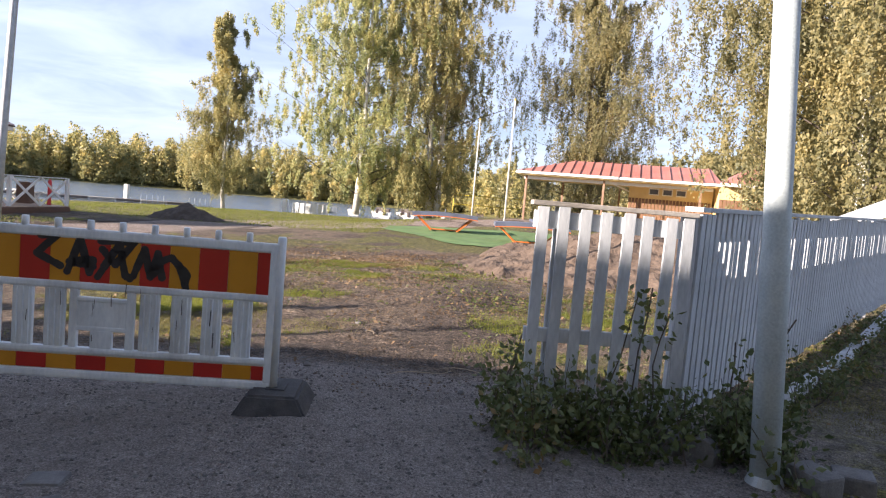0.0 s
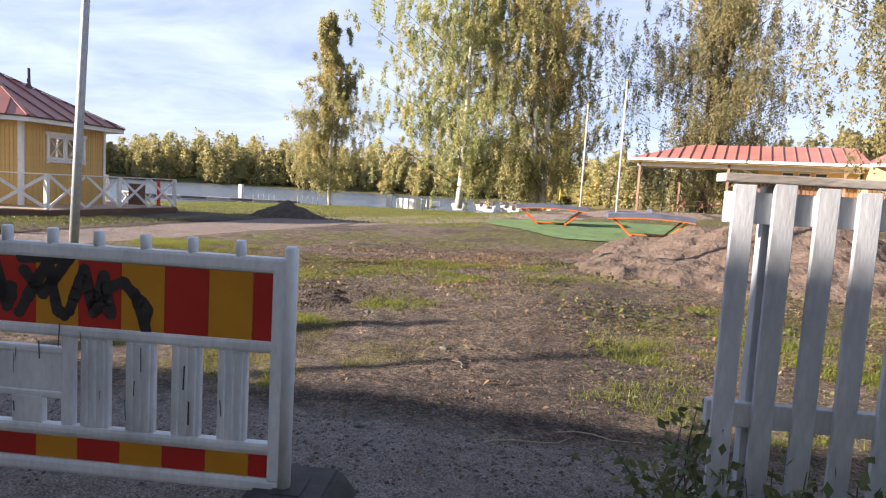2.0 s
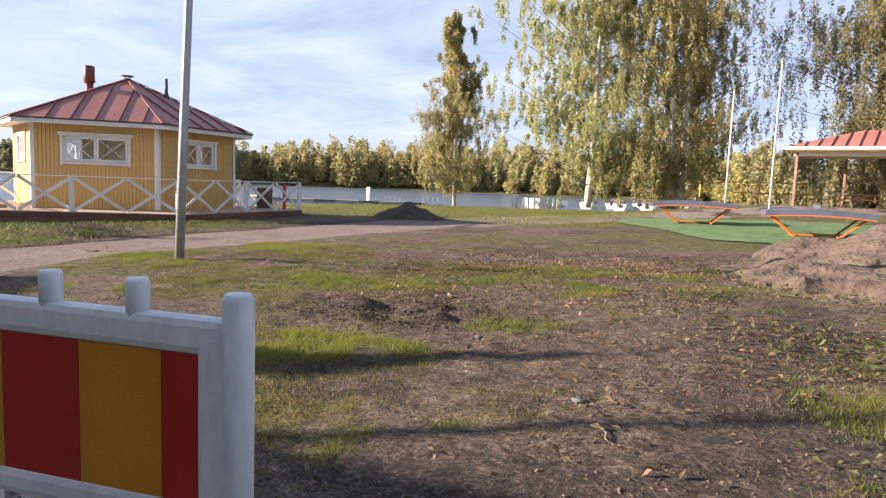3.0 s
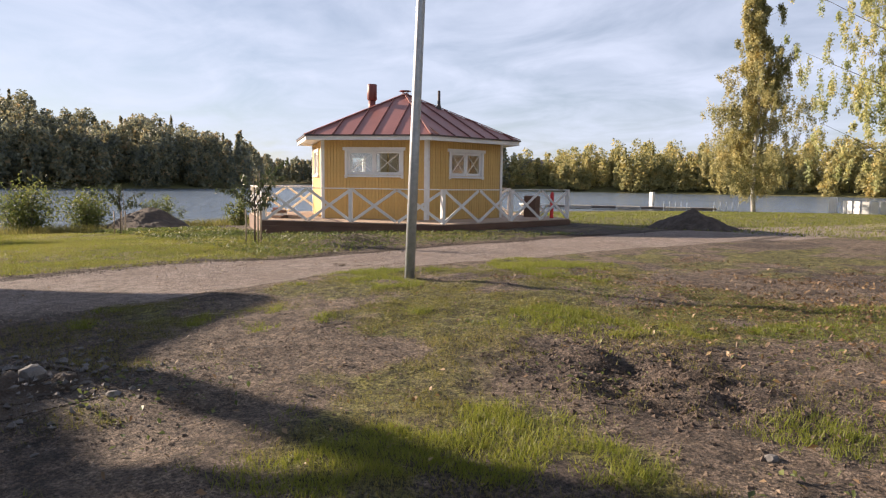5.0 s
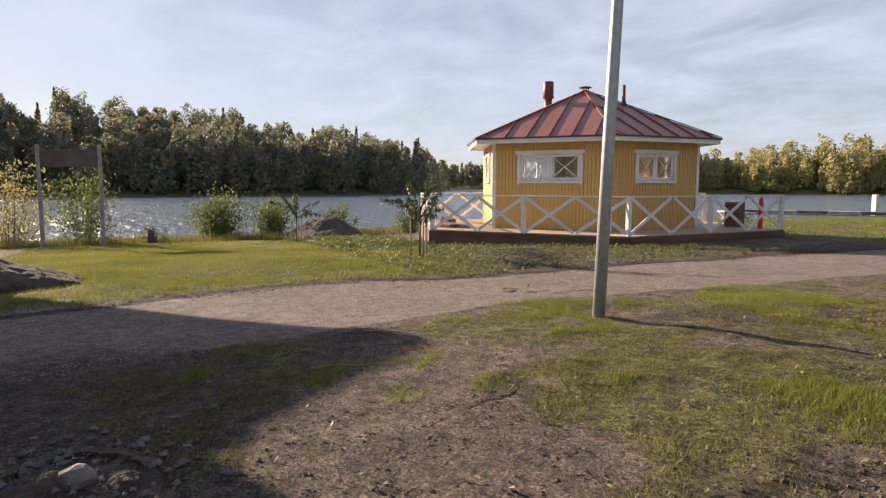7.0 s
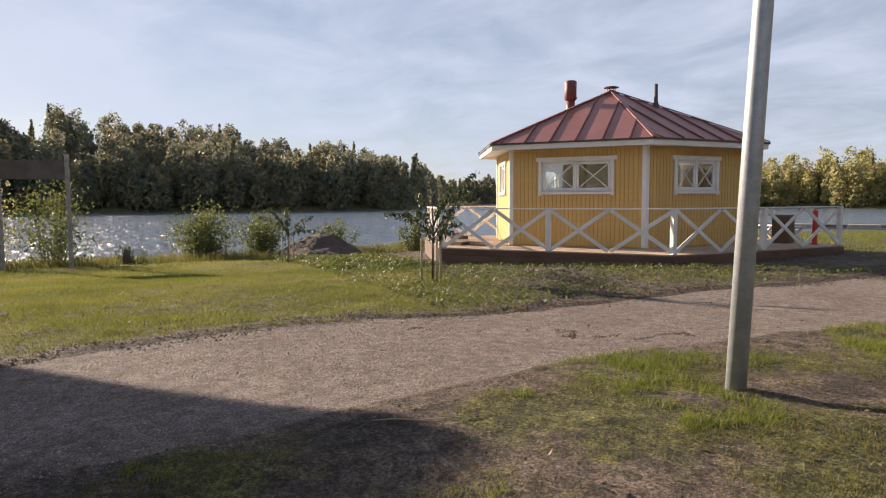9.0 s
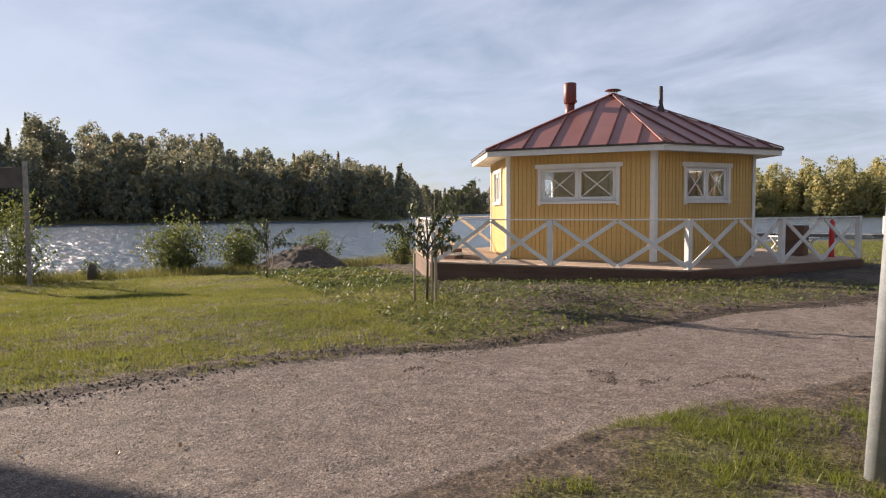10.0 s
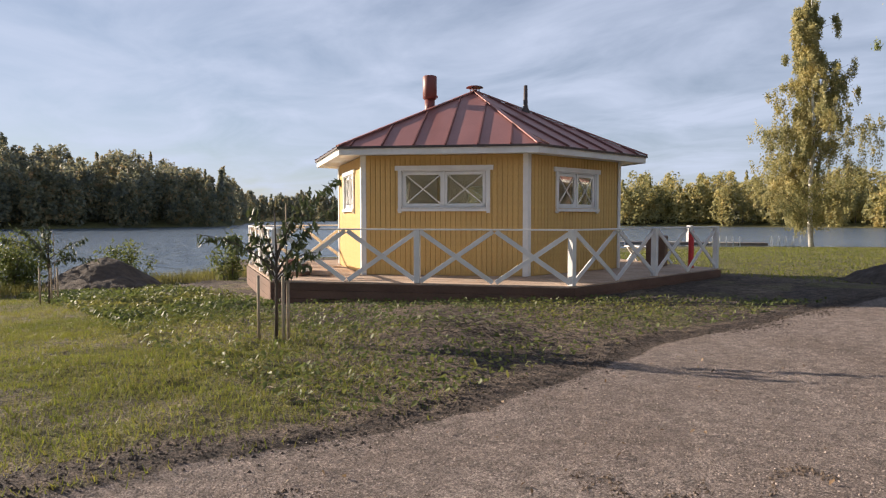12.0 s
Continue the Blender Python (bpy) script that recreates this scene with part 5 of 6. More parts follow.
# ---- heaps of earth ----
def heap(name, cx, cy, rx, ry, h, mat, label, seed, rz=0.0, n_h=64, rough=0.35, lobes=(), reach=1.25, peak=0.7):
    vs, fs = [], []
    gxs = np.linspace(-reach, reach, n_h)
    U, V = np.meshgrid(gxs, gxs)
    c, s = math.cos(radians(rz)), math.sin(radians(rz))
    XX, YY = cx + (U * rx) * c - (V * ry) * s, cy + (U * rx) * s + (V * ry) * c
    r = np.hypot(U, V) + (fractal(XX, YY, 1.2, seed, 3) - 0.5) * 0.5
    prof = np.clip(1 - r, 0, 1) ** peak
    Z = prof * h * (0.75 + 0.5 * fractal(XX, YY, 0.9, seed + 5, 4))
    for lx, ly, lr, lh in lobes:
        d = np.hypot(XX - lx, YY - ly) / lr + (fractal(XX, YY, 0.8, seed + 9, 3) - 0.5) * 0.4
        Z = np.maximum(Z, np.clip(1 - d, 0, 1) ** 0.8 * lh)
    Z = Z + (fractal(XX, YY, 0.30, seed + 2, 3) - 0.5) * rough * 0.3 * (Z > 0.03)
    Z = np.where(Z < 0.004, -0.35, Z)
    base = height(XX, YY)
    vs = np.stack([XX, YY, base + Z], -1).reshape(-1, 3).tolist()
    for j in range(n_h - 1):
        for i in range(n_h - 1):
            if max(Z[j, i], Z[j, i + 1], Z[j + 1, i], Z[j + 1, i + 1]) > 0:
                fs.append((j * n_h + i, j * n_h + i + 1, (j + 1) * n_h + i + 1, (j + 1) * n_h + i))
    ob = part(name, (vs, [], fs), mat)
    return tagged(ob, label, "soil heap")


heap("spoil_mound", 3.9, 18.2, 3.9, 3.3, 1.10, M_sand, "large sandy mound of excavated soil with clods", 41, n_h=190, rough=0.6, reach=1.9, lobes=((0.3, 15.5, 1.2, 0.30), (1.5, 14.9, 2.0, 0.34), (4.4, 15.2, 2.6, 0.55), (2.0, 17.2, 1.5, 0.45)))
heap("soil_mound", -13.2, 27.4, 1.6, 1.25, 0.76, M_soil, "small dark heap of topsoil beside the path", 45, rough=0.6, peak=1.15)
heap("soil_mound", -31.6, 13.9, 2.1, 1.7, 0.95, M_soil, "grey-brown soil heap near the lake shore", 47, rough=0.4)
heap("soil_mound", -6.5, 6.2, 0.75, 0.55, 0.16, M_soil, "low dark soil heap with a stone on it", 49, rough=0.9, n_h=120, peak=1.2)
heap("soil_mound", -15.8, 3.9, 1.3, 1.8, 0.6, M_soil, "low dark soil bank in the shade", 51, rough=0.4)


# ---- stones ----
def rock(name, x, y, s, seed, mat, label, squash=0.7, z_off=0.0, category="stone", group=""):
    bm = bmesh.new()
    bmesh.ops.create_icosphere(bm, subdivisions=2, radius=1)
    noise.seed_set(seed)
    for v in bm.verts:
        k = 1 + 0.28 * noise.noise(v.co * 1.1 + Vector((seed, 0, 0))) + 0.10 * noise.noise(v.co * 3.1)
        v.co = Vector((v.co.x * s, v.co.y * s * 0.85, v.co.z * s * squash)) * k
    ob = part(name, bm, mat)
    ob.matrix_basis = pose(x, y, ground_z(x, y) + s * squash * 0.45 + z_off, 0, 0, seed * 37)
    return tagged(ob, label, category, group)


rock("stone", -6.42, 6.30, 0.085, 3, M_stone, "grey angular stone lying on the soil heap", 0.8, 0.10)
for i, (x, y, s) in enumerate(((-7.1, 6.6, 0.04), (-5.9, 6.7, 0.05), (-1.25, 5.63, 0.035), (-1.28, 7.64, 0.04), (-6.9, 6.0, 0.045), (-2.5, 9.0, 0.04), (0.0, 5.3, 0.03))):
    rock("stone", x, y, s, i + 11, M_stone, "small grey stone on bare soil", 0.6, 0, "stone", "loose stones")


def paver(x, y, sx, sy, h, rz, label):
    bm = bmesh.new()
    add_box(bm, (0, 0, h / 2), (sx, sy, h), bevel=0.018)
    ob = part("paving_stone", bm, M_concrete)
    ob.matrix_basis = pose(x, y, ground_z(x, y) - 0.02, 2, -3, rz)
    return tagged(ob, label, "paving stone", "loose paving stones")


paver(1.93, 4.16, 0.17, 0.22, 0.13, 25, "grey concrete paving stone lying by the lamp pole")
paver(2.17, 4.24, 0.20, 0.17, 0.12, -20, "grey concrete paving stone tipped by the lamp pole")
for x, y, a in ((-1.75, 3.35, 10), (-1.62, 3.12, 30), (-1.9, 3.1, -12), (-1.72, 2.85, 8), (-2.05, 3.3, 40)):
    paver(x, y, 0.17, 0.13, 0.04, a, "flat grey paving stone sunk in the yard")


def concrete_weight(x, y, rz):
    bm = bmesh.new()
    tube(bm, [(-0.08, 0, 0.09), (0.08, 0, 0.09)], [0.105, 0.105], 20)
    add_box(bm, (0, 0, 0.03), (0.17, 0.22, 0.08), bevel=0.02)
    for s in (-0.05, 0.05):
        tube(bm, [(s, -0.115, 0.11), (s, -0.06, 0.11)], [0.022, 0.022], 10)
    ob = part("concrete_weight", bm, M_concrete)
    ob.matrix_basis = pose(x, y, ground_z(x, y) - 0.01, 6, 5, rz) @ Matrix.Scale(0.78, 4)
    return tagged(ob, "rounded grey concrete weight half hidden in weeds", "concrete weight", "concrete weights")


concrete_weight(1.29, 4.60, 35)
concrete_weight(1.45, 4.50, 60)
bm = bmesh.new()
kp = [(2.15, 5.35), (2.8, 6.28), (4.0, 7.87), (5.2, 9.55), (6.5, 11.5)]
for (x0, y0), (x1, y1) in zip(kp, kp[1:]):
    beam(bm, (x0, y0, ground_z(x0, y0) + 0.04), (x1, y1, ground_z(x1, y1) + 0.04), 0.10, 0.12, bevel=0.012)
kerb = tagged(part("kerb", bm, M_fence), "chipped white painted timber edging along the fence", "edging", kind="structure")
# slanting white hand rail beyond the fence
hr = thing("stair_rail", pose(7.0, 12.6, ground_z(7.0, 12.6)), "slanting white wooden stair rail behind the fence", "stair rail")
for o in (0.0, 0.18, 0.36):
    bm = bmesh.new()
    beam(bm, (-1.1, -0.2 + o, 1.2 + o * 0.3), (0.6, -0.6 + o, 2.1 + o * 0.3), 0.04, 0.12, bevel=0.005)
    part("rail", bm, M_fence, hr)
for x, z in ((-1.05, 1.25), (0.5, 2.1)):
    bm = bmesh.new()
    add_box(bm, (x, -0.2, z / 2), (0.09, 0.09, z + 0.1))
    part("post", bm, M_fence, hr)


# ---- saplings with stakes ----
def sapling(x, y, h, seed, limbs, label, stakes=True):
    rs = np.random.default_rng(seed)
    t = thing("sapling", pose(x, y, ground_z(x, y)), label, "young tree", "staked saplings on the lawn")
    bm = bmesh.new()
    stem = [(0, 0, -0.1), (0.01, 0.01, h * 0.25), (0.0, 0.02, h * 0.5), (0.04, -0.02, h * 0.75)]
    tube(bm, stem, [0.026, 0.022, 0.016, 0.008], 8)
    cs, ds = [], []
    for z0, dx, dy, dz in limbs:
        p0 = np.array([0.0, 0.01, z0 * h])
        side = rs.uniform(-0.45, 0.45)
        p3 = p0 + np.array([dx - 0.75 * side, dy + 0.66 * side, dz])
        pts = [p0 + (p3 - p0) * k + np.array([0, 0, 0.10 * math.sin(k * math.pi)]) for k in np.linspace(0, 1, 7)]
        limb = bmesh.new()
        tube(limb, [tuple(p) for p in pts], list(np.linspace(0.012, 0.004, 7)), 6)
        part("limb", limb, M_bark_dark, t)
        for k in range(int(20 + 36 * np.linalg.norm(p3 - p0))):
            u = rs.uniform(0.25, 1.0) * 6
            i = min(int(u), 5)
            p = pts[i] + (pts[i + 1] - pts[i]) * (u - i) + rs.normal(size=3) * 0.035
            cs.append(p + np.array([0, 0, -0.045]))
            ds.append(rs.normal(size=3) * 0.45 + (p3 - p0) * 0.25 + np.array([0, 0, -0.75]))
    part("stem", bm, M_bark_dark, t)
    part("foliage", leaf_cloud(np.array(cs), np.array(ds), 0.066, 0.33, rs, 0.3), M_leaf_cherry, t)
    if stakes:
        for dx, dy in ((-0.16, -0.16), (0.17, 0.02), (0.0, 0.18)):
            bm = bmesh.new()
            tube(bm, [(dx, dy, -0.1), (dx, dy, 0.86)], [0.022, 0.020], 8)
            part("stake", bm, M_straw_wood, t, "pale wooden stake")
    bm = bmesh.new()
    tube(bm, [(0.12, 0.1, -0.1), (0.12, 0.1, 1.75 * h / 2.2)], [0.008, 0.008], 6)
    part("cane", bm, M_straw_wood, t)
    return t


M_straw_wood = material("pale_stake_wood", ((0.34, 0.27, 0.19), (0.44, 0.36, 0.26)), 0.8, scale=8, fine=60, stretch=(1, 1, 0.2), bump=0.2)
# limbs lie mainly along the pavilion's front as seen from the path
sapling(-16.87, 12.5, 2.25, 61, ((0.40, 0.62, 0.55, 0.85), (0.45, 0.42, 0.30, 0.95), (0.42, -0.75, -0.62, 0.45), (0.36, -0.55, -0.42, 0.55), (0.46, -0.30, -0.30, 0.75), (0.34, 0.30, 0.42, 0.25), (0.38, 0.1, 0.3, 0.45), (0.33, -0.35, 0.05, 0.25), (0.5, 0.55, 0.62, 1.05), (0.36, 0.45, 0.3, 0.35), (0.4, -0.1, -0.35, 0.5), (0.44, 0.15, 0.05, 0.6)), "staked young cherry tree with dark drooping leaves")
sapling(-26.7, 11.65, 2.1, 62, ((0.5, 0.75, 0.65, 0.5), (0.45, 0.8, 0.7, 0.1), (0.5, -0.6, -0.5, 0.75), (0.42, -0.4, -0.4, 0.7), (0.45, 0.1, 0.1, 0.9), (0.4, 0.3, 0.4, 0.4), (0.36, -0.3, 0.1, 0.3), (0.5, -0.85, -0.7, 0.5), (0.38, 0.2, -0.2, 0.5), (0.48, -0.2, 0.3, 0.8)), "staked young cherry tree near the lake shore")


# ---- shrubs on the shore ----
def shrub(x, y, r, h, n_l, seed, mat, label, leaf=0.06, stems=14, zb=None, open_top=1.0):
    rs = np.random.default_rng(seed)
    z = ground_z(x, y) if zb is None else zb
    t = thing("shrub", pose(x, y, z), label, "shrub", "shore shrubs")
    bm = bmesh.new()
    cs, ds = [], []
    for k in range(stems):
        a, rr = rs.uniform(0, 2 * math.pi), r * rs.uniform(0.1, 1.0)
        tip = np.array([math.cos(a) * rr, math.sin(a) * rr, h * (1 - 0.45 * (rr / r) ** 2) * rs.uniform(0.75, 1.15)])
        base = np.array([tip[0] * 0.35, tip[1] * 0.35, -0.1])
        pts = branch_points(base, tip, 0.03, 5, rs)
        tube(bm, pts.tolist(), [0.018, 0.014, 0.010, 0.007, 0.004], 5, cap=False)
        m_l = n_l // stems
        u = rs.uniform(0.15, 1.03, m_l)[:, None]
        cs.append(base + (tip - base) * u + rs.normal(size=(m_l, 3)) * 0.16 * r * open_top)
        ds.append(rs.normal(size=(m_l, 3)) + np.array([0, 0, 0.5]))
    c = np.concatenate(cs)
    c[:, 2] = np.maximum(c[:, 2], 0.02)
    part("stem_tangle", bm, M_bark_dark, t)
    part("foliage", leaf_cloud(c, np.concatenate(ds), leaf, 0.42, rs), mat, t)


shrub(-34.2, 9.6, 1.6, 2.1, 3600, 71, M_leaf_shrub, "rounded pale green willow bush on the shore", 0.075, 26)
shrub(-34.0, 11.9, 1.3, 1.7, 2400, 72, M_leaf_shrub, "leafy green willow bush beside the soil heap", 0.075, 18)
shrub(-33.6, 15.2, 0.9, 1.5, 1100, 73, M_leaf_shrub, "small light green bush behind the soil heap", 0.07, 10)
shrub(-32.6, 4.3, 1.7, 2.9, 2600, 74, M_leaf_shrub, "open shrub with pale leaves under the sign frame", 0.07, 18, open_top=1.2)
shrub(-33.2, 1.6, 1.8, 3.2, 2600, 75, M_leaf_gold, "tall shrub with yellowish pale leaves", 0.07, 18, open_top=1.2)
shrub(-31.6, 6.9, 0.5, 0.7, 420, 76, M_leaf_weed, "low dark shrub round an old stump", 0.055, 8)
shrub(-30.2, 17.6, 0.7, 1.35, 900, 77, M_leaf_shrub, "bright green bush by the deck", 0.07, 10)
bm = bmesh.new()
tube(bm, [(0, 0, -0.1), (0.02, 0, 0.3), (0.0, 0.02, 0.52)], [0.16, 0.14, 0.12], 10)
st = part("tree_stump", bm, M_bark_dark)
st.matrix_basis = pose(-31.3, 6.75, ground_z(-31.3, 6.75))
tagged(st, "grey old tree stump at the water's edge", "stump")

# ---- sign frame on the shore ----
sg = thing("sign_frame", pose(0, 0, 0), "dark board on two tall grey timber posts", "sign")
sa, sb = Vector((-30.6, 3.1, -1.0)), Vector((-29.8, 5.15, -1.0))
for p in (sa, sb):
    bm = bmesh.new()
    add_box(bm, (p.x, p.y, 0.85), (0.13, 0.13, 4.1), bevel=0.01)
    part("post", bm, M_cap_grey, sg)
bm = bmesh.new()
beam(bm, (sa.x, sa.y, 2.4), (sb.x, sb.y, 2.4), 0.05, 0.62, bevel=0.008)
part("board", bm, M_board, sg)

# ---- things on the deck ----
def crate_stack(x, y, rz):
    t = thing("timber_offcuts", pose(x, y, 0.0, 0, 0, rz), "small stack of dark and red timber offcuts on the deck", "timber stack")
    for k, (dx, dy, z, sx, sy, h, mt) in enumerate(((0, 0, 0.05, 0.55, 0.35, 0.09, M_deck_skirt), (0.05, 0.03, 0.14, 0.42, 0.3, 0.08, M_white), (0.0, 0.02, 0.23, 0.45, 0.32, 0.09, M_deck_skirt), (0.4, 0.3, 0.06, 0.7, 0.25, 0.10, M_deck), (-0.1, 0, 0.32, 0.2, 0.2, 0.09, M_chimney))):
        bm = bmesh.new()
        add_box(bm, (dx, dy, z), (sx, sy, h), bevel=0.008)
        part("offcut", bm, mt, t)


crate_stack(-22.6, 15.9, 20)


def bench(x, y, rz):
    t = thing("bench", pose(x, y, 0.0, 0, 0, rz), "white painted wooden bench on the deck", "bench")
    for k in range(3):
        bm = bmesh.new()
        add_box(bm, (0, -0.15 + k * 0.15, 0.45), (1.7, 0.13, 0.035), bevel=0.006)
        part("seat_slat", bm, M_white, t)
    for s in (-0.7, 0.7):
        bm = bmesh.new()
        beam(bm, (s, -0.2, 0.0), (s, 0.2, 0.44), 0.05, 0.07)
        beam(bm, (s, 0.2, 0.0), (s, -0.2, 0.44), 0.05, 0.07)
        part("crossed_legs", bm, M_white, t)


bench(-19.6, 26.0, -15)
bm = bmesh.new()
tube(bm, [(0, 0, 0), (0, 0, 0.05), (0, 0, 0.95), (0, 0, 1.02)], [0.09, 0.07, 0.07, 0.02], 14)
rp = part("rescue_post", bm, M_red_plastic)
rp.matrix_basis = pose(-17.75, 25.0, 0.0)
tagged(rp, "red plastic rescue post at the deck railing", "rescue post")
bm = bmesh.new()
add_box(bm, (0, 0, 0.42), (0.5, 0.5, 0.84), bevel=0.03)
bn_ob = part("waste_bin", bm, M_deck_skirt)
bn_ob.matrix_basis = pose(-18.7, 24.9, 0.0, 0, 0, 20)
tagged(bn_ob, "dark brown boxy waste bin on the deck", "waste bin")

# ---- poles, net, dock and marina ----
for x, y, h, lbl in ((-1.85, 47.05, 7.0, "slim white flagpole on the lawn"), (0.46, 41.1, 7.6, "slim white flagpole near the service building")):
    t = thing("flagpole", pose(x, y, ground_z(x, y)), lbl, "flagpole", "flagpoles")
    bm = bmesh.new()
    tube(bm, [(0, 0, -0.2), (0, 0, h)], [0.06, 0.035], 12)
    part("pole", bm, M_white, t)
    bm = bmesh.new()
    bmesh.ops.create_uvsphere(bm, u_segments=10, v_segments=8, radius=0.07, matrix=Matrix.Translation((0, 0, h + 0.05)))
    part("finial", bm, M_yel_frame, t)
net = thing("volleyball_net", pose(0, 0, 0), "yellow-edged volleyball net between grey posts", "net")
for z in (2.35, 1.45):
    bm = bmesh.new()
    beam(bm, (-4.4, 62.9, z), (4.6, 63.0, z), 0.03, 0.09)
    part("tape", bm, M_yel_frame, net)
for x in (-4.4, 0.1, 4.6):
    bm = bmesh.new()
    tube(bm, [(x, 62.95, 0.0), (x, 62.95, 2.5)], [0.06, 0.06], 8)
    part("post", bm, M_yel_frame, net)


def picnic(x, y, rz):
    t = thing("picnic_table", pose(x, y, ground_z(x, y), 0, 0, rz), "dark wooden picnic table with fixed benches", "picnic table", "picnic tables")
    for nm, c, s in (("tabletop", (0, 0, 0.74), (1.8, 0.75, 0.05)), ("bench_board", (0, 0.72, 0.45), (1.8, 0.26, 0.05)), ("bench_board", (0, -0.72, 0.45), (1.8, 0.26, 0.05))):
        bm = bmesh.new()
        add_box(bm, c, s, bevel=0.008)
        part(nm, bm, M_deck_skirt, t)
    for s in (-0.65, 0.65):
        for q in (-1, 1):
            bm = bmesh.new()
            beam(bm, (s, q * 0.75, 0.0), (s, q * 0.2, 0.72), 0.05, 0.09)
            part("leg", bm, M_deck_skirt, t)
        bm = bmesh.new()
        beam(bm, (s, -0.8, 0.4), (s, 0.8, 0.4), 0.05, 0.09)
        part("cross_bar", bm, M_deck_skirt, t)


picnic(5.2, 47.6, 15)
picnic(7.4, 49.0, -10)
dock = thing("dock", pose(-40, 62.8, WATER, 0, 0, 33), "long low floating dock with dark sides", "dock")
for k in range(7):
    bm = bmesh.new()
    add_box(bm, (-7.2 + k * 2.4, 0, 0.22), (2.32, 1.6, 0.26), bevel=0.03)
    part("pontoon", bm, (M_board, M_cap_grey)[k % 2], dock)
bm = bmesh.new()
add_box(bm, (0, 0, 0.7), (0.42, 0.42, 2.2), bevel=0.03)
wp = part("mooring_post", bm, M_white)
wp.matrix_basis = pose(-39.8, 66.75, WATER)
tagged(wp, "white square mooring post standing in the lake", "mooring post")


def bicycle_rack(x, y, rz):
    t = thing("bicycle_rack", pose(x, y, ground_z(x, y), 0, 0, rz), "low galvanised bicycle rack of bent hoops", "bicycle rack", "racks on the shore")
    for k in range(5):
        bm = bmesh.new()
        tube(bm, [(k * 0.5 - 1, -0.3, 0), (k * 0.5 - 1, -0.2, 0.6), (k * 0.5 - 1, 0.1, 0.85), (k * 0.5 - 1, 0.35, 0.5), (k * 0.5 - 1, 0.4, 0)], [0.03] * 5, 6)
        part("hoop", bm, M_galv, t)
    bm = bmesh.new()
    beam(bm, (-1.1, 0.4, 0.05), (1.1, 0.4, 0.05), 0.05, 0.05)
    part("base_rail", bm, M_galv, t)


bicycle_rack(-33.2, 60.2, 30)
bicycle_rack(-29.4, 62.2, 30)
enc = thing("white_enclosure", pose(-20.6, 70.0, ground_z(-20.6, 70)), "round white slatted enclosure at the water's edge", "enclosure")
for k in range(18):
    a = math.pi * 2 * k / 18
    bm = bmesh.new()
    add_box(bm, (1.9 * math.cos(a), 1.9 * math.sin(a), 0.55), (0.5, 0.04, 1.1), Matrix.Rotation(a + math.pi / 2, 3, "Z"))
    part("slat", bm, M_white, enc)
bm = bmesh.new()
add_box(bm, (-2.8, 0, 0.7), (0.55, 0.5, 1.4), bevel=0.03)
part("gate_post", bm, M_white, enc)


def boat(x, y, rz, s, label):
    t = thing("boat", pose(x, y, WATER, 0, 0, rz), label, "boat", "boats in the marina")
    bm = bmesh.new()
    rings = []
    for u in np.linspace(0, 1, 9):
        w = 0.85 * (1 - u ** 3) * s
        rings.append([bm.verts.new((-2.4 * s + 4.8 * s * u, yy * w, zz * s + 0.25 * u * u * s)) for yy, zz in ((-1, 0.75), (-0.75, 0.05), (0, -0.15), (0.75, 0.05), (1, 0.75))])
    for a, b in zip(rings, rings[1:]):
        for k in range(4):
            bm.faces.new((a[k], a[k + 1], b[k + 1], b[k]))
        bm.faces.new((a[4], a[0], b[0], b[4]))
    bm.faces.new(rings[0])
    bmesh.ops.recalc_face_normals(bm, faces=bm.faces)
    part("hull", bm, M_white, t)
    bm = bmesh.new()
    add_box(bm, (0.1 * s, 0, 1.0 * s), (1.5 * s, 1.1 * s, 0.55 * s), bevel=0.12 * s)
    part("windscreen", bm, M_board, t)
    bm = bmesh.new()
    add_box(bm, (-2.4 * s, 0, 0.8 * s), (0.3 * s, 0.4 * s, 0.7 * s), bevel=0.08 * s)
    part("outboard_motor", bm, M_dark_metal, t)


for i, (x, y, rz, s) in enumerate(((-24.5, 88, 20, 0.9), (-19.5, 87, 100, 1.0), (-15.2, 87, 95, 1.0), (-11.5, 86.5, 85, 0.95), (-8.0, 87, 92, 1.05), (-4.5, 88, 97, 1.0), (-13.3, 92, 90, 1.1), (-17, 93, 88, 1.0))):
    boat(x, y, rz, s, "small white motor boat moored in the marina")
far_house = thing("far_house", pose(-157, 177, 1.5, 0, 0, 40), "pale house on the far bank", "house")
part("wall", prism(bmesh.new(), [(-6, -4), (6, -4), (6, 4), (-6, 4)], -1.5, 4.5), M_cream, far_house)
bm = bmesh.new()
v = [bm.verts.new(p) for p in ((-6.5, -4.6, 4.4), (6.5, -4.6, 4.4), (6.5, 4.6, 4.4), (-6.5, 4.6, 4.4), (-6.5, 0, 8.0), (6.5, 0, 8.0))]
for f in ((0, 1, 5, 4), (2, 3, 4, 5), (3, 0, 4), (1, 2, 5), (3, 2, 1, 0)):
    bm.faces.new([v[k] for k in f])
part("roof", bm, M_board, far_house)
for k in range(3):
    bm = bmesh.new()
    add_box(bm, (-3.5 + 3.5 * k, -4.03, 2.4), (1.2, 0.06, 1.4))
    part("window", bm, M_table, far_house)


# ---- growth and litter on the ground ----
def scatter(n_c, x0, x1, y0, y1, rs):
    return rs.uniform(x0, x1, n_c), rs.uniform(y0, y1, n_c)


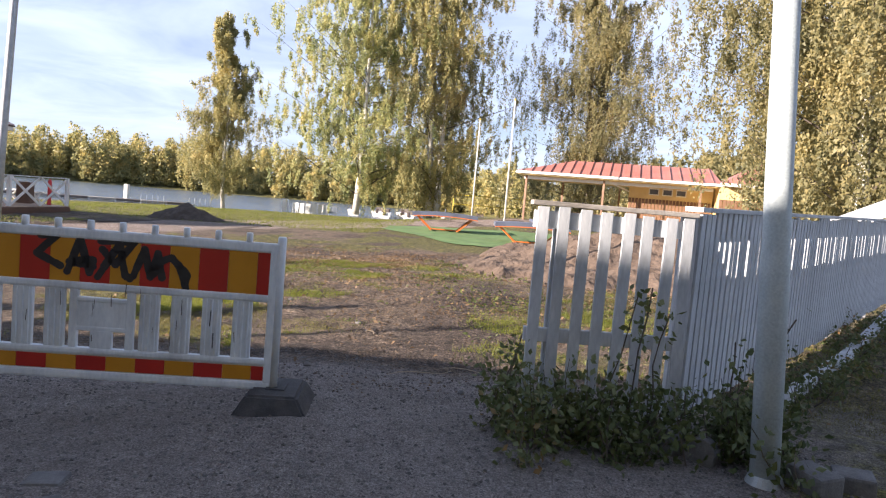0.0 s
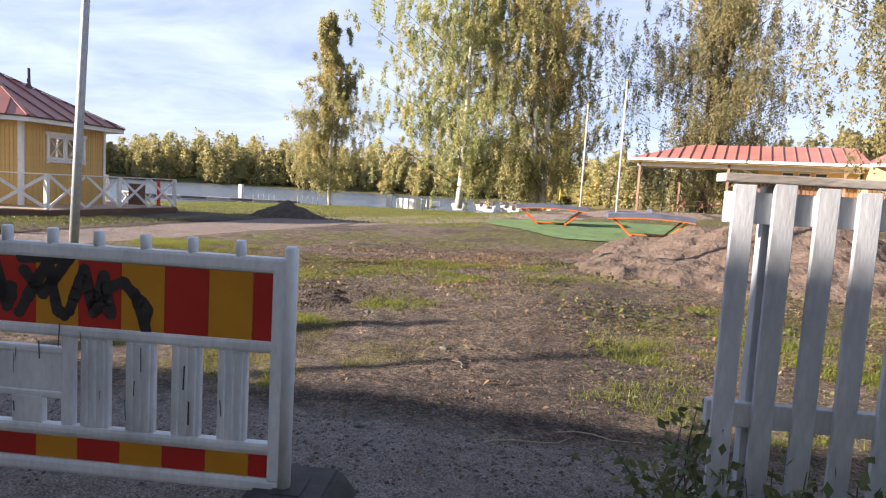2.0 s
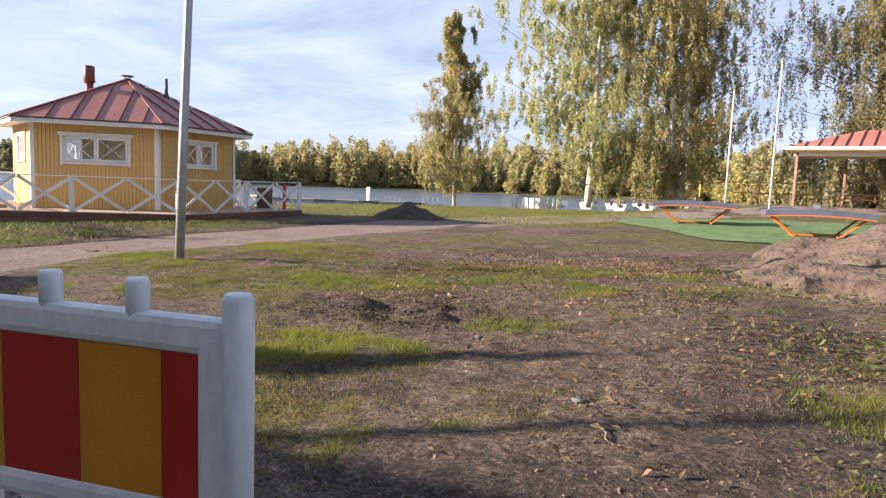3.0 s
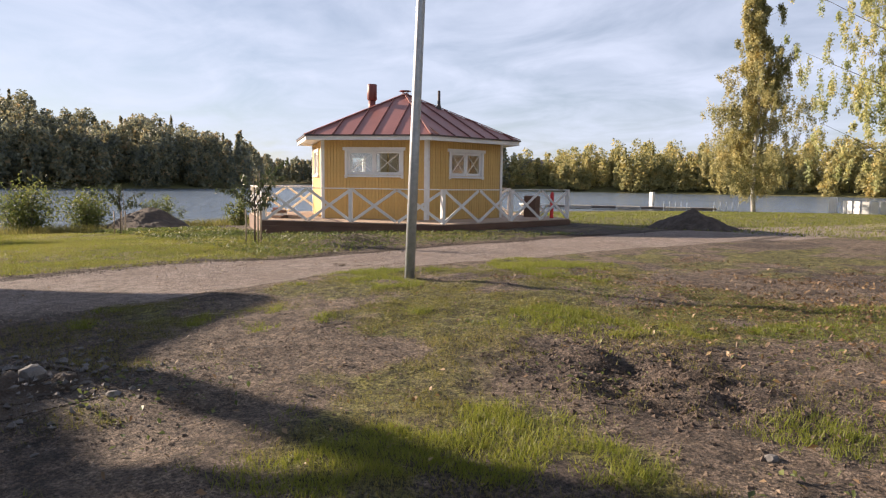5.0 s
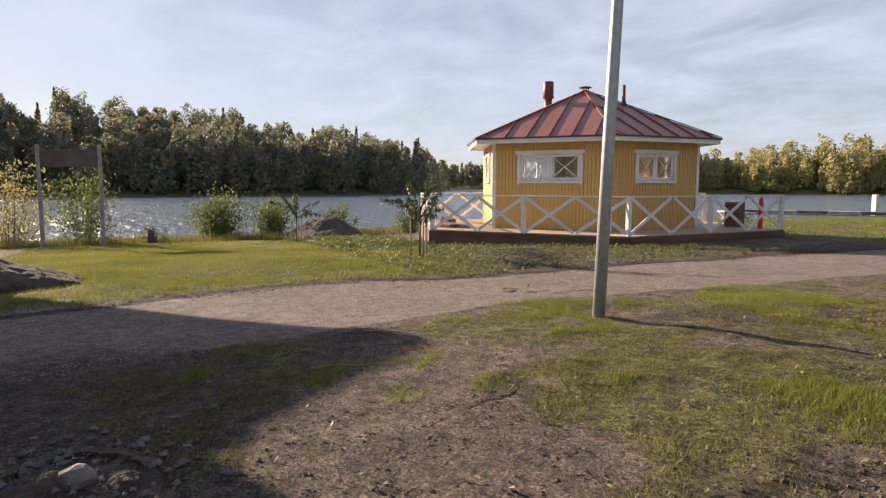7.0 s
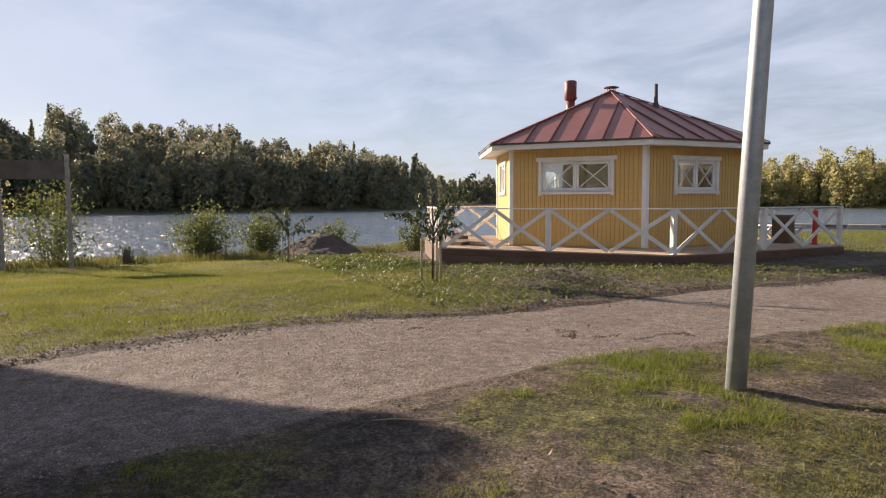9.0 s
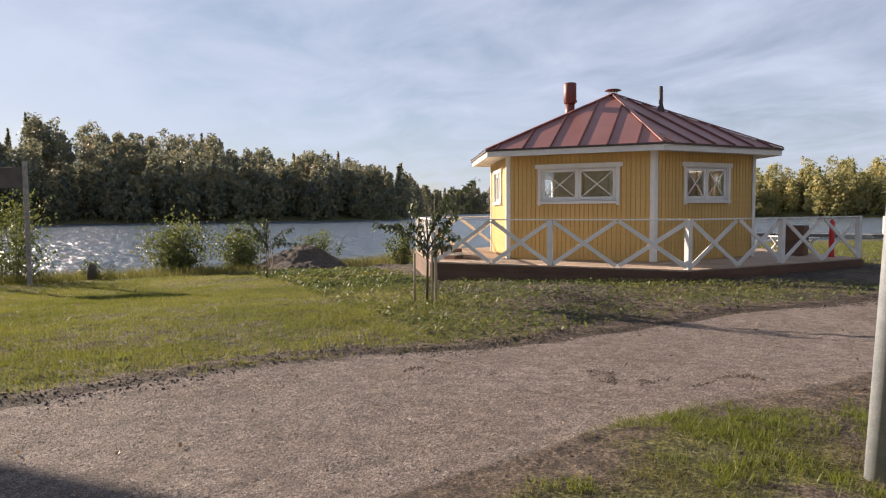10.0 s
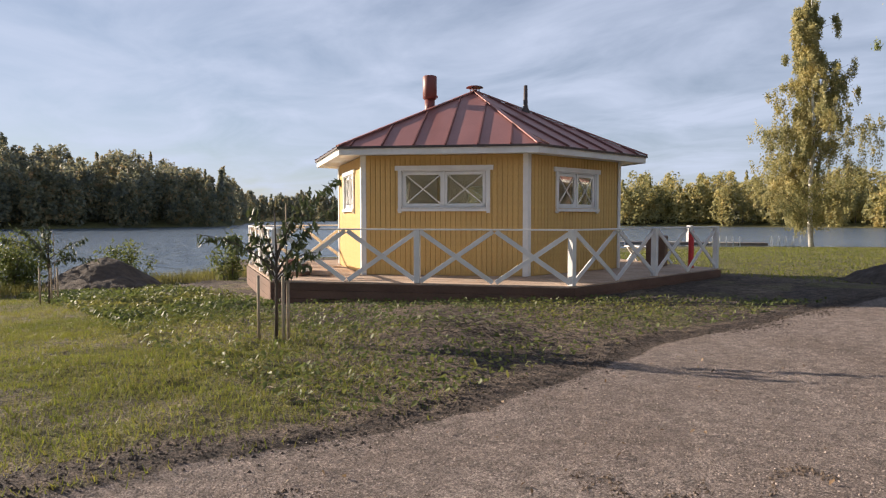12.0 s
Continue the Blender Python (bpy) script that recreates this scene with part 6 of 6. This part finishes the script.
def blades(name, xs, ys, hmin, hmax, w, mat, label, seed, per=3, category="grass", spread=0.03, lean_k=0.45):
    rs = np.random.default_rng(seed)
    x, y = np.repeat(xs, per), np.repeat(ys, per)
    k = len(x)
    x, y = x + rs.normal(size=k) * spread, y + rs.normal(size=k) * spread
    z = height(x, y) - 0.008
    a = rs.uniform(0, 2 * math.pi, k)
    h = rs.uniform(hmin, hmax, k)
    lx, ly = rs.normal(size=k) * lean_k * h, rs.normal(size=k) * lean_k * h
    ww = w * rs.uniform(0.6, 1.3, k)
    v = np.stack([np.stack([x - np.cos(a) * ww, y - np.sin(a) * ww, z], -1), np.stack([x + np.cos(a) * ww, y + np.sin(a) * ww, z], -1), np.stack([x + lx, y + ly, z + h], -1)], 1).reshape(-1, 3)
    ob = part(name, (v.tolist(), [], np.arange(3 * k).reshape(k, 3).tolist()), mat)
    return tagged(ob, label, category, kind="stuff")


rs = np.random.default_rng(90)
xs, ys = scatter(260000, -13.0, 4.0, 5.2, 15.5, rs)
gcv = grass_cover(xs, ys)
fine = fractal(xs, ys, 0.5, 77, 3)
near_w = np.clip(1.25 - np.hypot(xs + 4.5, ys - 8.5) / 12, 0.15, 1)
keep = (gcv * (0.25 + 1.1 * smooth(fine, 0.38, 0.6)) * near_w > rs.uniform(0, 1, len(xs)) * 1.05)
lush = keep & (fractal(xs, ys, 1.3, 55, 4) > 0.565)
blades("grass", xs[keep & ~lush], ys[keep & ~lush], 0.012, 0.05, 0.0035, M_grass, "short patchy yellow-green grass on the field", 91, 3)
blades("lush_grass", xs[lush], ys[lush], 0.02, 0.075, 0.0035, M_grass_lush, "fresh bright green grass tufts", 92, 6)
xs, ys = scatter(150000, -31.0, -12.4, 3.0, 14.0, rs)
gcv = grass_cover(xs, ys)
keep = gcv * np.clip(1.35 - np.hypot(xs + 9, ys - 8.5) / 22, 0.3, 1) > rs.uniform(0, 1, len(xs))
sel = rs.uniform(0, 1, len(xs)) < 0.55
blades("lawn_grass", xs[keep & sel], ys[keep & sel], 0.025, 0.075, 0.005, M_grass_lush, "mown bright green lawn grass", 93, 3, spread=0.05)
blades("lawn_grass", xs[keep & ~sel], ys[keep & ~sel], 0.02, 0.07, 0.005, M_grass, "yellowing lawn grass", 94, 3, spread=0.05)
xs, ys = scatter(7000, -34.8, -31.0, -2, 22, rs)
blades("shore_reeds", xs, ys, 0.15, 0.45, 0.010, M_grass, "tall yellow-green grass along the shore", 95, 2, spread=0.1, lean_k=0.25)
xs, ys = scatter(30000, -32, -5, 26, 60, rs)
blades("lawn_grass", xs, ys, 0.04, 0.10, 0.02, M_grass_lush, "green lawn beyond the path", 96, 1, spread=0.05)


def flat_leaves(name, xs, ys, size, mat, label, seed, up=0.02, category="leaves", tilt=0.35, aspect=0.6, zr=0.0):
    r2 = np.random.default_rng(seed)
    k = len(xs)
    c = np.stack([xs, ys, height(xs, ys) + up + r2.uniform(0, 1, k) * zr], -1)
    d = np.stack([r2.normal(size=k), r2.normal(size=k), r2.normal(size=k) * tilt], -1)
    d /= np.linalg.norm(d, axis=1, keepdims=True)
    side = np.stack([-d[:, 1], d[:, 0], r2.normal(size=k) * tilt], -1)
    side /= np.linalg.norm(side, axis=1, keepdims=True)
    s = size * r2.uniform(0.5, 1.5, (k, 1))
    v = np.stack([c - d * s, c + side * s * aspect + np.array([0, 0, 0.006]), c + d * s, c - side * s * aspect + np.array([0, 0, 0.006])], 1).reshape(-1, 3)
    ob = part(name, (v.tolist(), [], np.arange(4 * k).reshape(k, 4).tolist()), mat)
    return tagged(ob, label, category, kind="stuff")


xs, ys = scatter(26000, -8, 4.5, 5.6, 18, rs)
dens = np.clip(0.10 + 0.9 * smooth(xs, -4, 1.5) * smooth(ys, 6, 7.5) + 0.8 * smooth(ys, 10, 12.5), 0, 1) * smooth(fractal(xs, ys, 1.1, 66, 4), 0.38, 0.6)
k = dens > rs.uniform(0, 1, len(xs))
flat_leaves("fallen_leaves", xs[k], ys[k], 0.022, M_litter, "brown and straw-coloured fallen leaves on the soil", 97)
xs, ys = scatter(700, -13, 4, 5, 16, rs)
xl, yl = -2.6 + rs.normal(size=5200) * 1.9, 14.6 + rs.normal(size=5200) * 1.9
kl = (on_path(xl, yl) < 0.3) & (fractal(xl, yl, 1.1, 63, 3) > rs.uniform(0.3, 0.65, 5200))
flat_leaves("fallen_leaves", xl[kl], yl[kl], 0.024, M_litter, "drift of dry brown leaves on the field", 110, tilt=0.7)
flat_leaves("fallen_leaves", xs, ys, 0.020, M_litter, "larger pale fallen leaves scattered about", 98, tilt=0.6)
xs, ys = scatter(26000, -21, -12.6, 11.2, 25, rs)
k = (rs.uniform(0, 1, len(xs)) < 0.35 + 0.6 * smooth(fractal(xs, ys, 1.2, 33, 3), 0.35, 0.6)) & (xs < np.interp(ys, P_LEFT_Y, P_LEFT_X) - 0.3) & ((xs + 16.9) * 0.61 - (ys - 18.8) * 0.79 > -0.1)
flat_leaves("low_weeds", xs[k], ys[k], 0.032, M_leaf_shrub, "low green weeds in the bed beside the deck", 99, up=0.015, category="weeds", tilt=0.6, zr=0.07)
xs, ys = scatter(15000, -31, -21, 11.6, 15.2, rs)
k = (rs.uniform(0, 1, len(xs)) < 0.3 + 0.7 * smooth(fractal(xs, ys, 1.2, 34, 3), 0.35, 0.6)) & (ys < 14.7 + 0.34 * np.maximum(-21.9 - xs, 0))
flat_leaves("low_weeds", xs[k], ys[k], 0.05, M_leaf_shrub, "low green weeds between the deck and the shore", 112, up=0.02, category="weeds", tilt=0.7, zr=0.12)
xs, ys = scatter(5200, -6.5, 4, 6.4, 14, rs)
k = fractal(xs, ys, 1.7, 88, 3) > 0.53
flat_leaves("low_weeds", xs[k], ys[k], 0.02, M_leaf_shrub, "low broad-leaved weeds among the grass", 100, up=0.012, category="weeds", tilt=0.5, zr=0.05)


def pebbles(name, xs, ys, smin, smax, mat, label, seed, category, flat=0.6, lift_z=0.0):
    """Small eight-sided crumbs."""
    r2 = np.random.default_rng(seed)
    k = len(xs)
    s = r2.uniform(0, 1, k) ** 2.5 * (smax - smin) + smin
    z = height(xs, ys) + s * flat * 0.3 + lift_z
    dirs = np.array([(1, 0, 0), (0, 1, 0), (-1, 0, 0), (0, -1, 0), (0, 0, 1), (0, 0, -1)], float)
    a = r2.uniform(0, 6.28, k)
    v = dirs[None] * s[:, None, None] * r2.uniform(0.6, 1.3, (k, 6, 1)) + r2.normal(size=(k, 6, 3)) * s[:, None, None] * 0.18
    v[:, :, 2] *= flat
    vx, vy = v[:, :, 0] * np.cos(a)[:, None] - v[:, :, 1] * np.sin(a)[:, None], v[:, :, 0] * np.sin(a)[:, None] + v[:, :, 1] * np.cos(a)[:, None]
    v = np.stack([vx + xs[:, None], vy + ys[:, None], v[:, :, 2] + z[:, None]], -1).reshape(-1, 3)
    f = np.array([(0, 1, 4), (1, 2, 4), (2, 3, 4), (3, 0, 4), (1, 0, 5), (2, 1, 5), (3, 2, 5), (0, 3, 5)])
    fs = (f[None] + (np.arange(k) * 6)[:, None, None]).reshape(-1, 3)
    ob = part(name, (v.tolist(), [], fs.tolist()), mat)
    return tagged(ob, label, category, kind="stuff")


M_clod = material("turned_clods", ((0.06, 0.043, 0.034), (0.12, 0.088, 0.068)), 0.95, scale=3, fine=60, bump=0.4, grime=0.2, island=0.3)
M_crumb = material("soil_crumbs", ((0.075, 0.054, 0.04), (0.175, 0.13, 0.095)), 0.95, scale=3, fine=60, bump=0.4, grime=0.2, island=0.35)
M_pebble = material("gravel_pebbles", ((0.30, 0.24, 0.20), (0.46, 0.38, 0.33)), 0.85, scale=3, fine=80, bump=0.3, grime=0.2, island=0.35)
xs, ys = scatter(46000, -10, 3.5, 5.0, 15, rs)
k = (smooth(fractal(xs, ys, 0.7, 31, 4), 0.35, 0.6) * (1 - 0.75 * grass_cover(xs, ys)) * (1 - on_path(xs, ys)) + 1.2 * np.exp(-(((xs + 3.7) / 1.4) ** 2 + ((ys - 9.9) / 1.1) ** 2))) > rs.uniform(0.1, 1, len(xs))
pebbles("soil_clods", xs[k], ys[k], 0.003, 0.016, M_crumb, "loose crumbs and clods of brown soil", 101, "soil")
xw, yw = scatter(5200, -2.2, 4.2, 9.0, 15.5, rs)
kw = smooth(fractal(xw, yw, 1.0, 83, 3), 0.45, 0.62) * smooth(xw + 0.25 * (yw - 9), -1.2, 1.2) > rs.uniform(0, 1, len(xw))
flat_leaves("low_weeds", xw[kw], yw[kw], 0.03, M_leaf_shrub, "low grey-green weeds on the field before the mound", 111, up=0.012, category="weeds", tilt=0.7, zr=0.08)
# clods on the verge along the path's left edge
ys = rs.uniform(4, 24, 7000)
xs = np.interp(ys, P_LEFT_Y, P_LEFT_X) + rs.normal(size=7000) * 0.17 - 0.10 + (fractal(ys, ys * 0, 0.9, 12, 3) - 0.5) * 0.8
pebbles("soil_clods", xs, ys, 0.004, 0.017, M_soil, "dark soil crumbs along the edge of the path", 103, "soil", 0.8)
xs, ys = scatter(44000, -14.2, -8.2, 4, 20, rs)
k = (on_path(xs, ys) > 0.5) & (rs.uniform(0, 1, len(xs)) < np.clip(1.3 - np.hypot(xs + 9, ys - 9) / 10, 0.1, 1))
pebbles("path_gravel", xs[k], ys[k], 0.003, 0.011, M_pebble, "loose pinkish gravel on the path", 104, "gravel")
xs, ys = scatter(16000, -4.2, 2.3, 2.2, 6.2, rs)
pebbles("yard_gravel", xs, ys, 0.002, 0.016, M_stone, "grey gravel and small stones in the yard", 105, "gravel")

# churned clods in the muddy hollow, stones by the soil heap, crumbs along wheel ruts in the path
xs, ys = scatter(4200, -5.4, -2.0, 8.5, 11.3, rs)
k = np.exp(-(((xs + 3.7) / 1.2) ** 2 + ((ys - 9.9) / 0.85) ** 2)) > rs.uniform(0, 1, len(xs))
pebbles("soil_clods", xs[k], ys[k], 0.006, 0.026, M_clod, "churned clods of reddish brown soil", 102, "soil", 0.75)
xs, ys = -6.6 + rs.normal(size=520) * 0.6, 6.25 + rs.normal(size=520) * 0.45
pebbles("rubble", xs, ys, 0.006, 0.034, M_stone, "dark clods and stones about the soil heap", 108, "stones", 0.8, 0.13 * np.exp(-((xs + 6.5) / 0.5) ** 2 - ((ys - 6.2) / 0.36) ** 2))
u = rs.uniform(0, 1, 1500)
off = rs.normal(size=1500) * 0.05 + (fractal(u * 9, u * 0, 0.8, 19, 4) - 0.5) * 0.9
rx, ry = np.where(u < 0.5, -12.6 + u * 3.4, -11.4 + (u - 0.5) * 2.0), np.where(u < 0.5, 10.1 + u * 2.6, 11.5 + (u - 0.5) * 2.4)
kr = fractal(u * 14, u * 0, 1.0, 23, 3) > 0.45
pebbles("soil_clods", rx[kr] - off[kr] * 0.6, ry[kr] + off[kr], 0.003, 0.014, M_crumb, "crumbs thrown up along ruts in the path", 109, "soil", 0.8)

# weeds at the foot of the fence
r3 = np.random.default_rng(106)
cs, stems_bm = [], bmesh.new()
for k in range(150):
    if k < 95:
        x, y, hh = r3.uniform(0.22, 1.95), 4.55 + r3.normal() * 0.20, r3.uniform(0.12, 0.42) + 0.15 * (r3.uniform() < 0.2)
    else:
        u = r3.uniform(0, 6.5)
        p = fc + d2 * u + s2 * r3.uniform(0.1, 0.55)
        x, y, hh = p.x, p.y, r3.uniform(0.08, 0.3)
    if abs(x - 1.37) < 0.22 and y < 4.72:
        y += 0.3
    z = ground_z(x, y)
    tip = np.array([x + r3.normal() * 0.12, y + r3.normal() * 0.12, z + hh])
    base = np.array([x, y, z - 0.02])
    pts = branch_points(base, tip, 0.012, 5, r3)
    tube(stems_bm, pts.tolist(), [0.005, 0.005, 0.004, 0.003, 0.002], 4, cap=False)
    m_l = int(28 + hh * 60)
    u = r3.uniform(0.1, 1, m_l)[:, None]
    cs.append(base + (tip - base) * u + r3.normal(size=(m_l, 3)) * np.array([0.075, 0.075, 0.03]))
for x, y, hh in ((0.92, 4.78, 0.95), (1.18, 4.74, 0.85), (1.05, 4.72, 1.0), (1.62, 4.82, 0.9), (1.75, 4.9, 0.7), (0.3, 4.7, 0.65), (0.2, 4.75, 0.5)):
    base, tip = np.array([x, y, 0.0]), np.array([x + r3.normal() * 0.12, y - 0.05, hh])
    pts = branch_points(base, tip, 0.015, 6, r3)
    tube(stems_bm, pts.tolist(), [0.005] * 6, 4, cap=False)
    u = r3.uniform(0.1, 1, 46)[:, None]
    cs.append(base + (tip - base) * u + r3.normal(size=(46, 3)) * 0.045)
c = np.concatenate(cs)
c[:, 2] = np.maximum(c[:, 2], height(c[:, 0], c[:, 1]) + 0.01)
weeds = thing("bramble_weeds", pose(0, 0, 0), "tangled dark green weeds growing at the foot of the fence", "weeds")
part("stem_tangle", stems_bm, M_bark_dark, weeds)
part("foliage", leaf_cloud(c, r3.normal(size=(len(c), 3)) + np.array([0, -0.3, 0.2]), 0.025, 0.6, r3), M_leaf_weed, weeds)

# heap of cut twigs beside the path, loose sticks
r4 = np.random.default_rng(107)
bm = bmesh.new()
for k in range(130):
    a, x, y = r4.uniform(0, 6.28), -15.35 + r4.normal() * 0.55, 14.75 + r4.normal() * 0.35
    z, ln = ground_z(x, y) + r4.uniform(0.01, 0.16), r4.uniform(0.15, 0.5)
    tube(bm, [(x, y, z), (x + math.cos(a) * ln / 2, y + math.sin(a) * ln / 2, z + r4.uniform(-0.02, 0.06)), (x + math.cos(a) * ln, y + math.sin(a) * ln, max(z + r4.uniform(-0.1, 0.05), ground_z(x, y)))], [0.006, 0.005, 0.003], 4)
tagged(part("brushwood", bm, M_bark_dark), "dark heap of cut twigs on the verge by the path", "twigs", kind="stuff")


def stick(x, y, rz, ln, label="thin pale stick lying on the ground"):
    bm = bmesh.new()
    pts = [(-ln / 2 + ln * k / 5, 0.04 * math.sin(k * 1.3), 0.0) for k in range(6)]
    c0, s0 = math.cos(radians(rz)), math.sin(radians(rz))
    tube(bm, [(x + px * c0 - py * s0, y + px * s0 + py * c0, ground_z(x + px * c0 - py * s0, y + px * s0 + py * c0) + 0.012) for px, py, _ in pts], [0.003, 0.0045, 0.005, 0.004, 0.003, 0.002], 6)
    tagged(part("stick", bm, M_straw_wood), label, "stick", "loose sticks")


for x, y, rz, ln in ((-6.8, 8.86, -60, 0.75), (-0.35, 5.75, 35, 0.6), (0.05, 6.0, 10, 0.5), (-8.2, 8.2, 80, 0.6), (-9.2, 9.1, 75, 0.8), (-1.0, 7.1, -45, 0.3), (-14.6, 11.4, 15, 0.6)):
    stick(x, y, rz, ln)
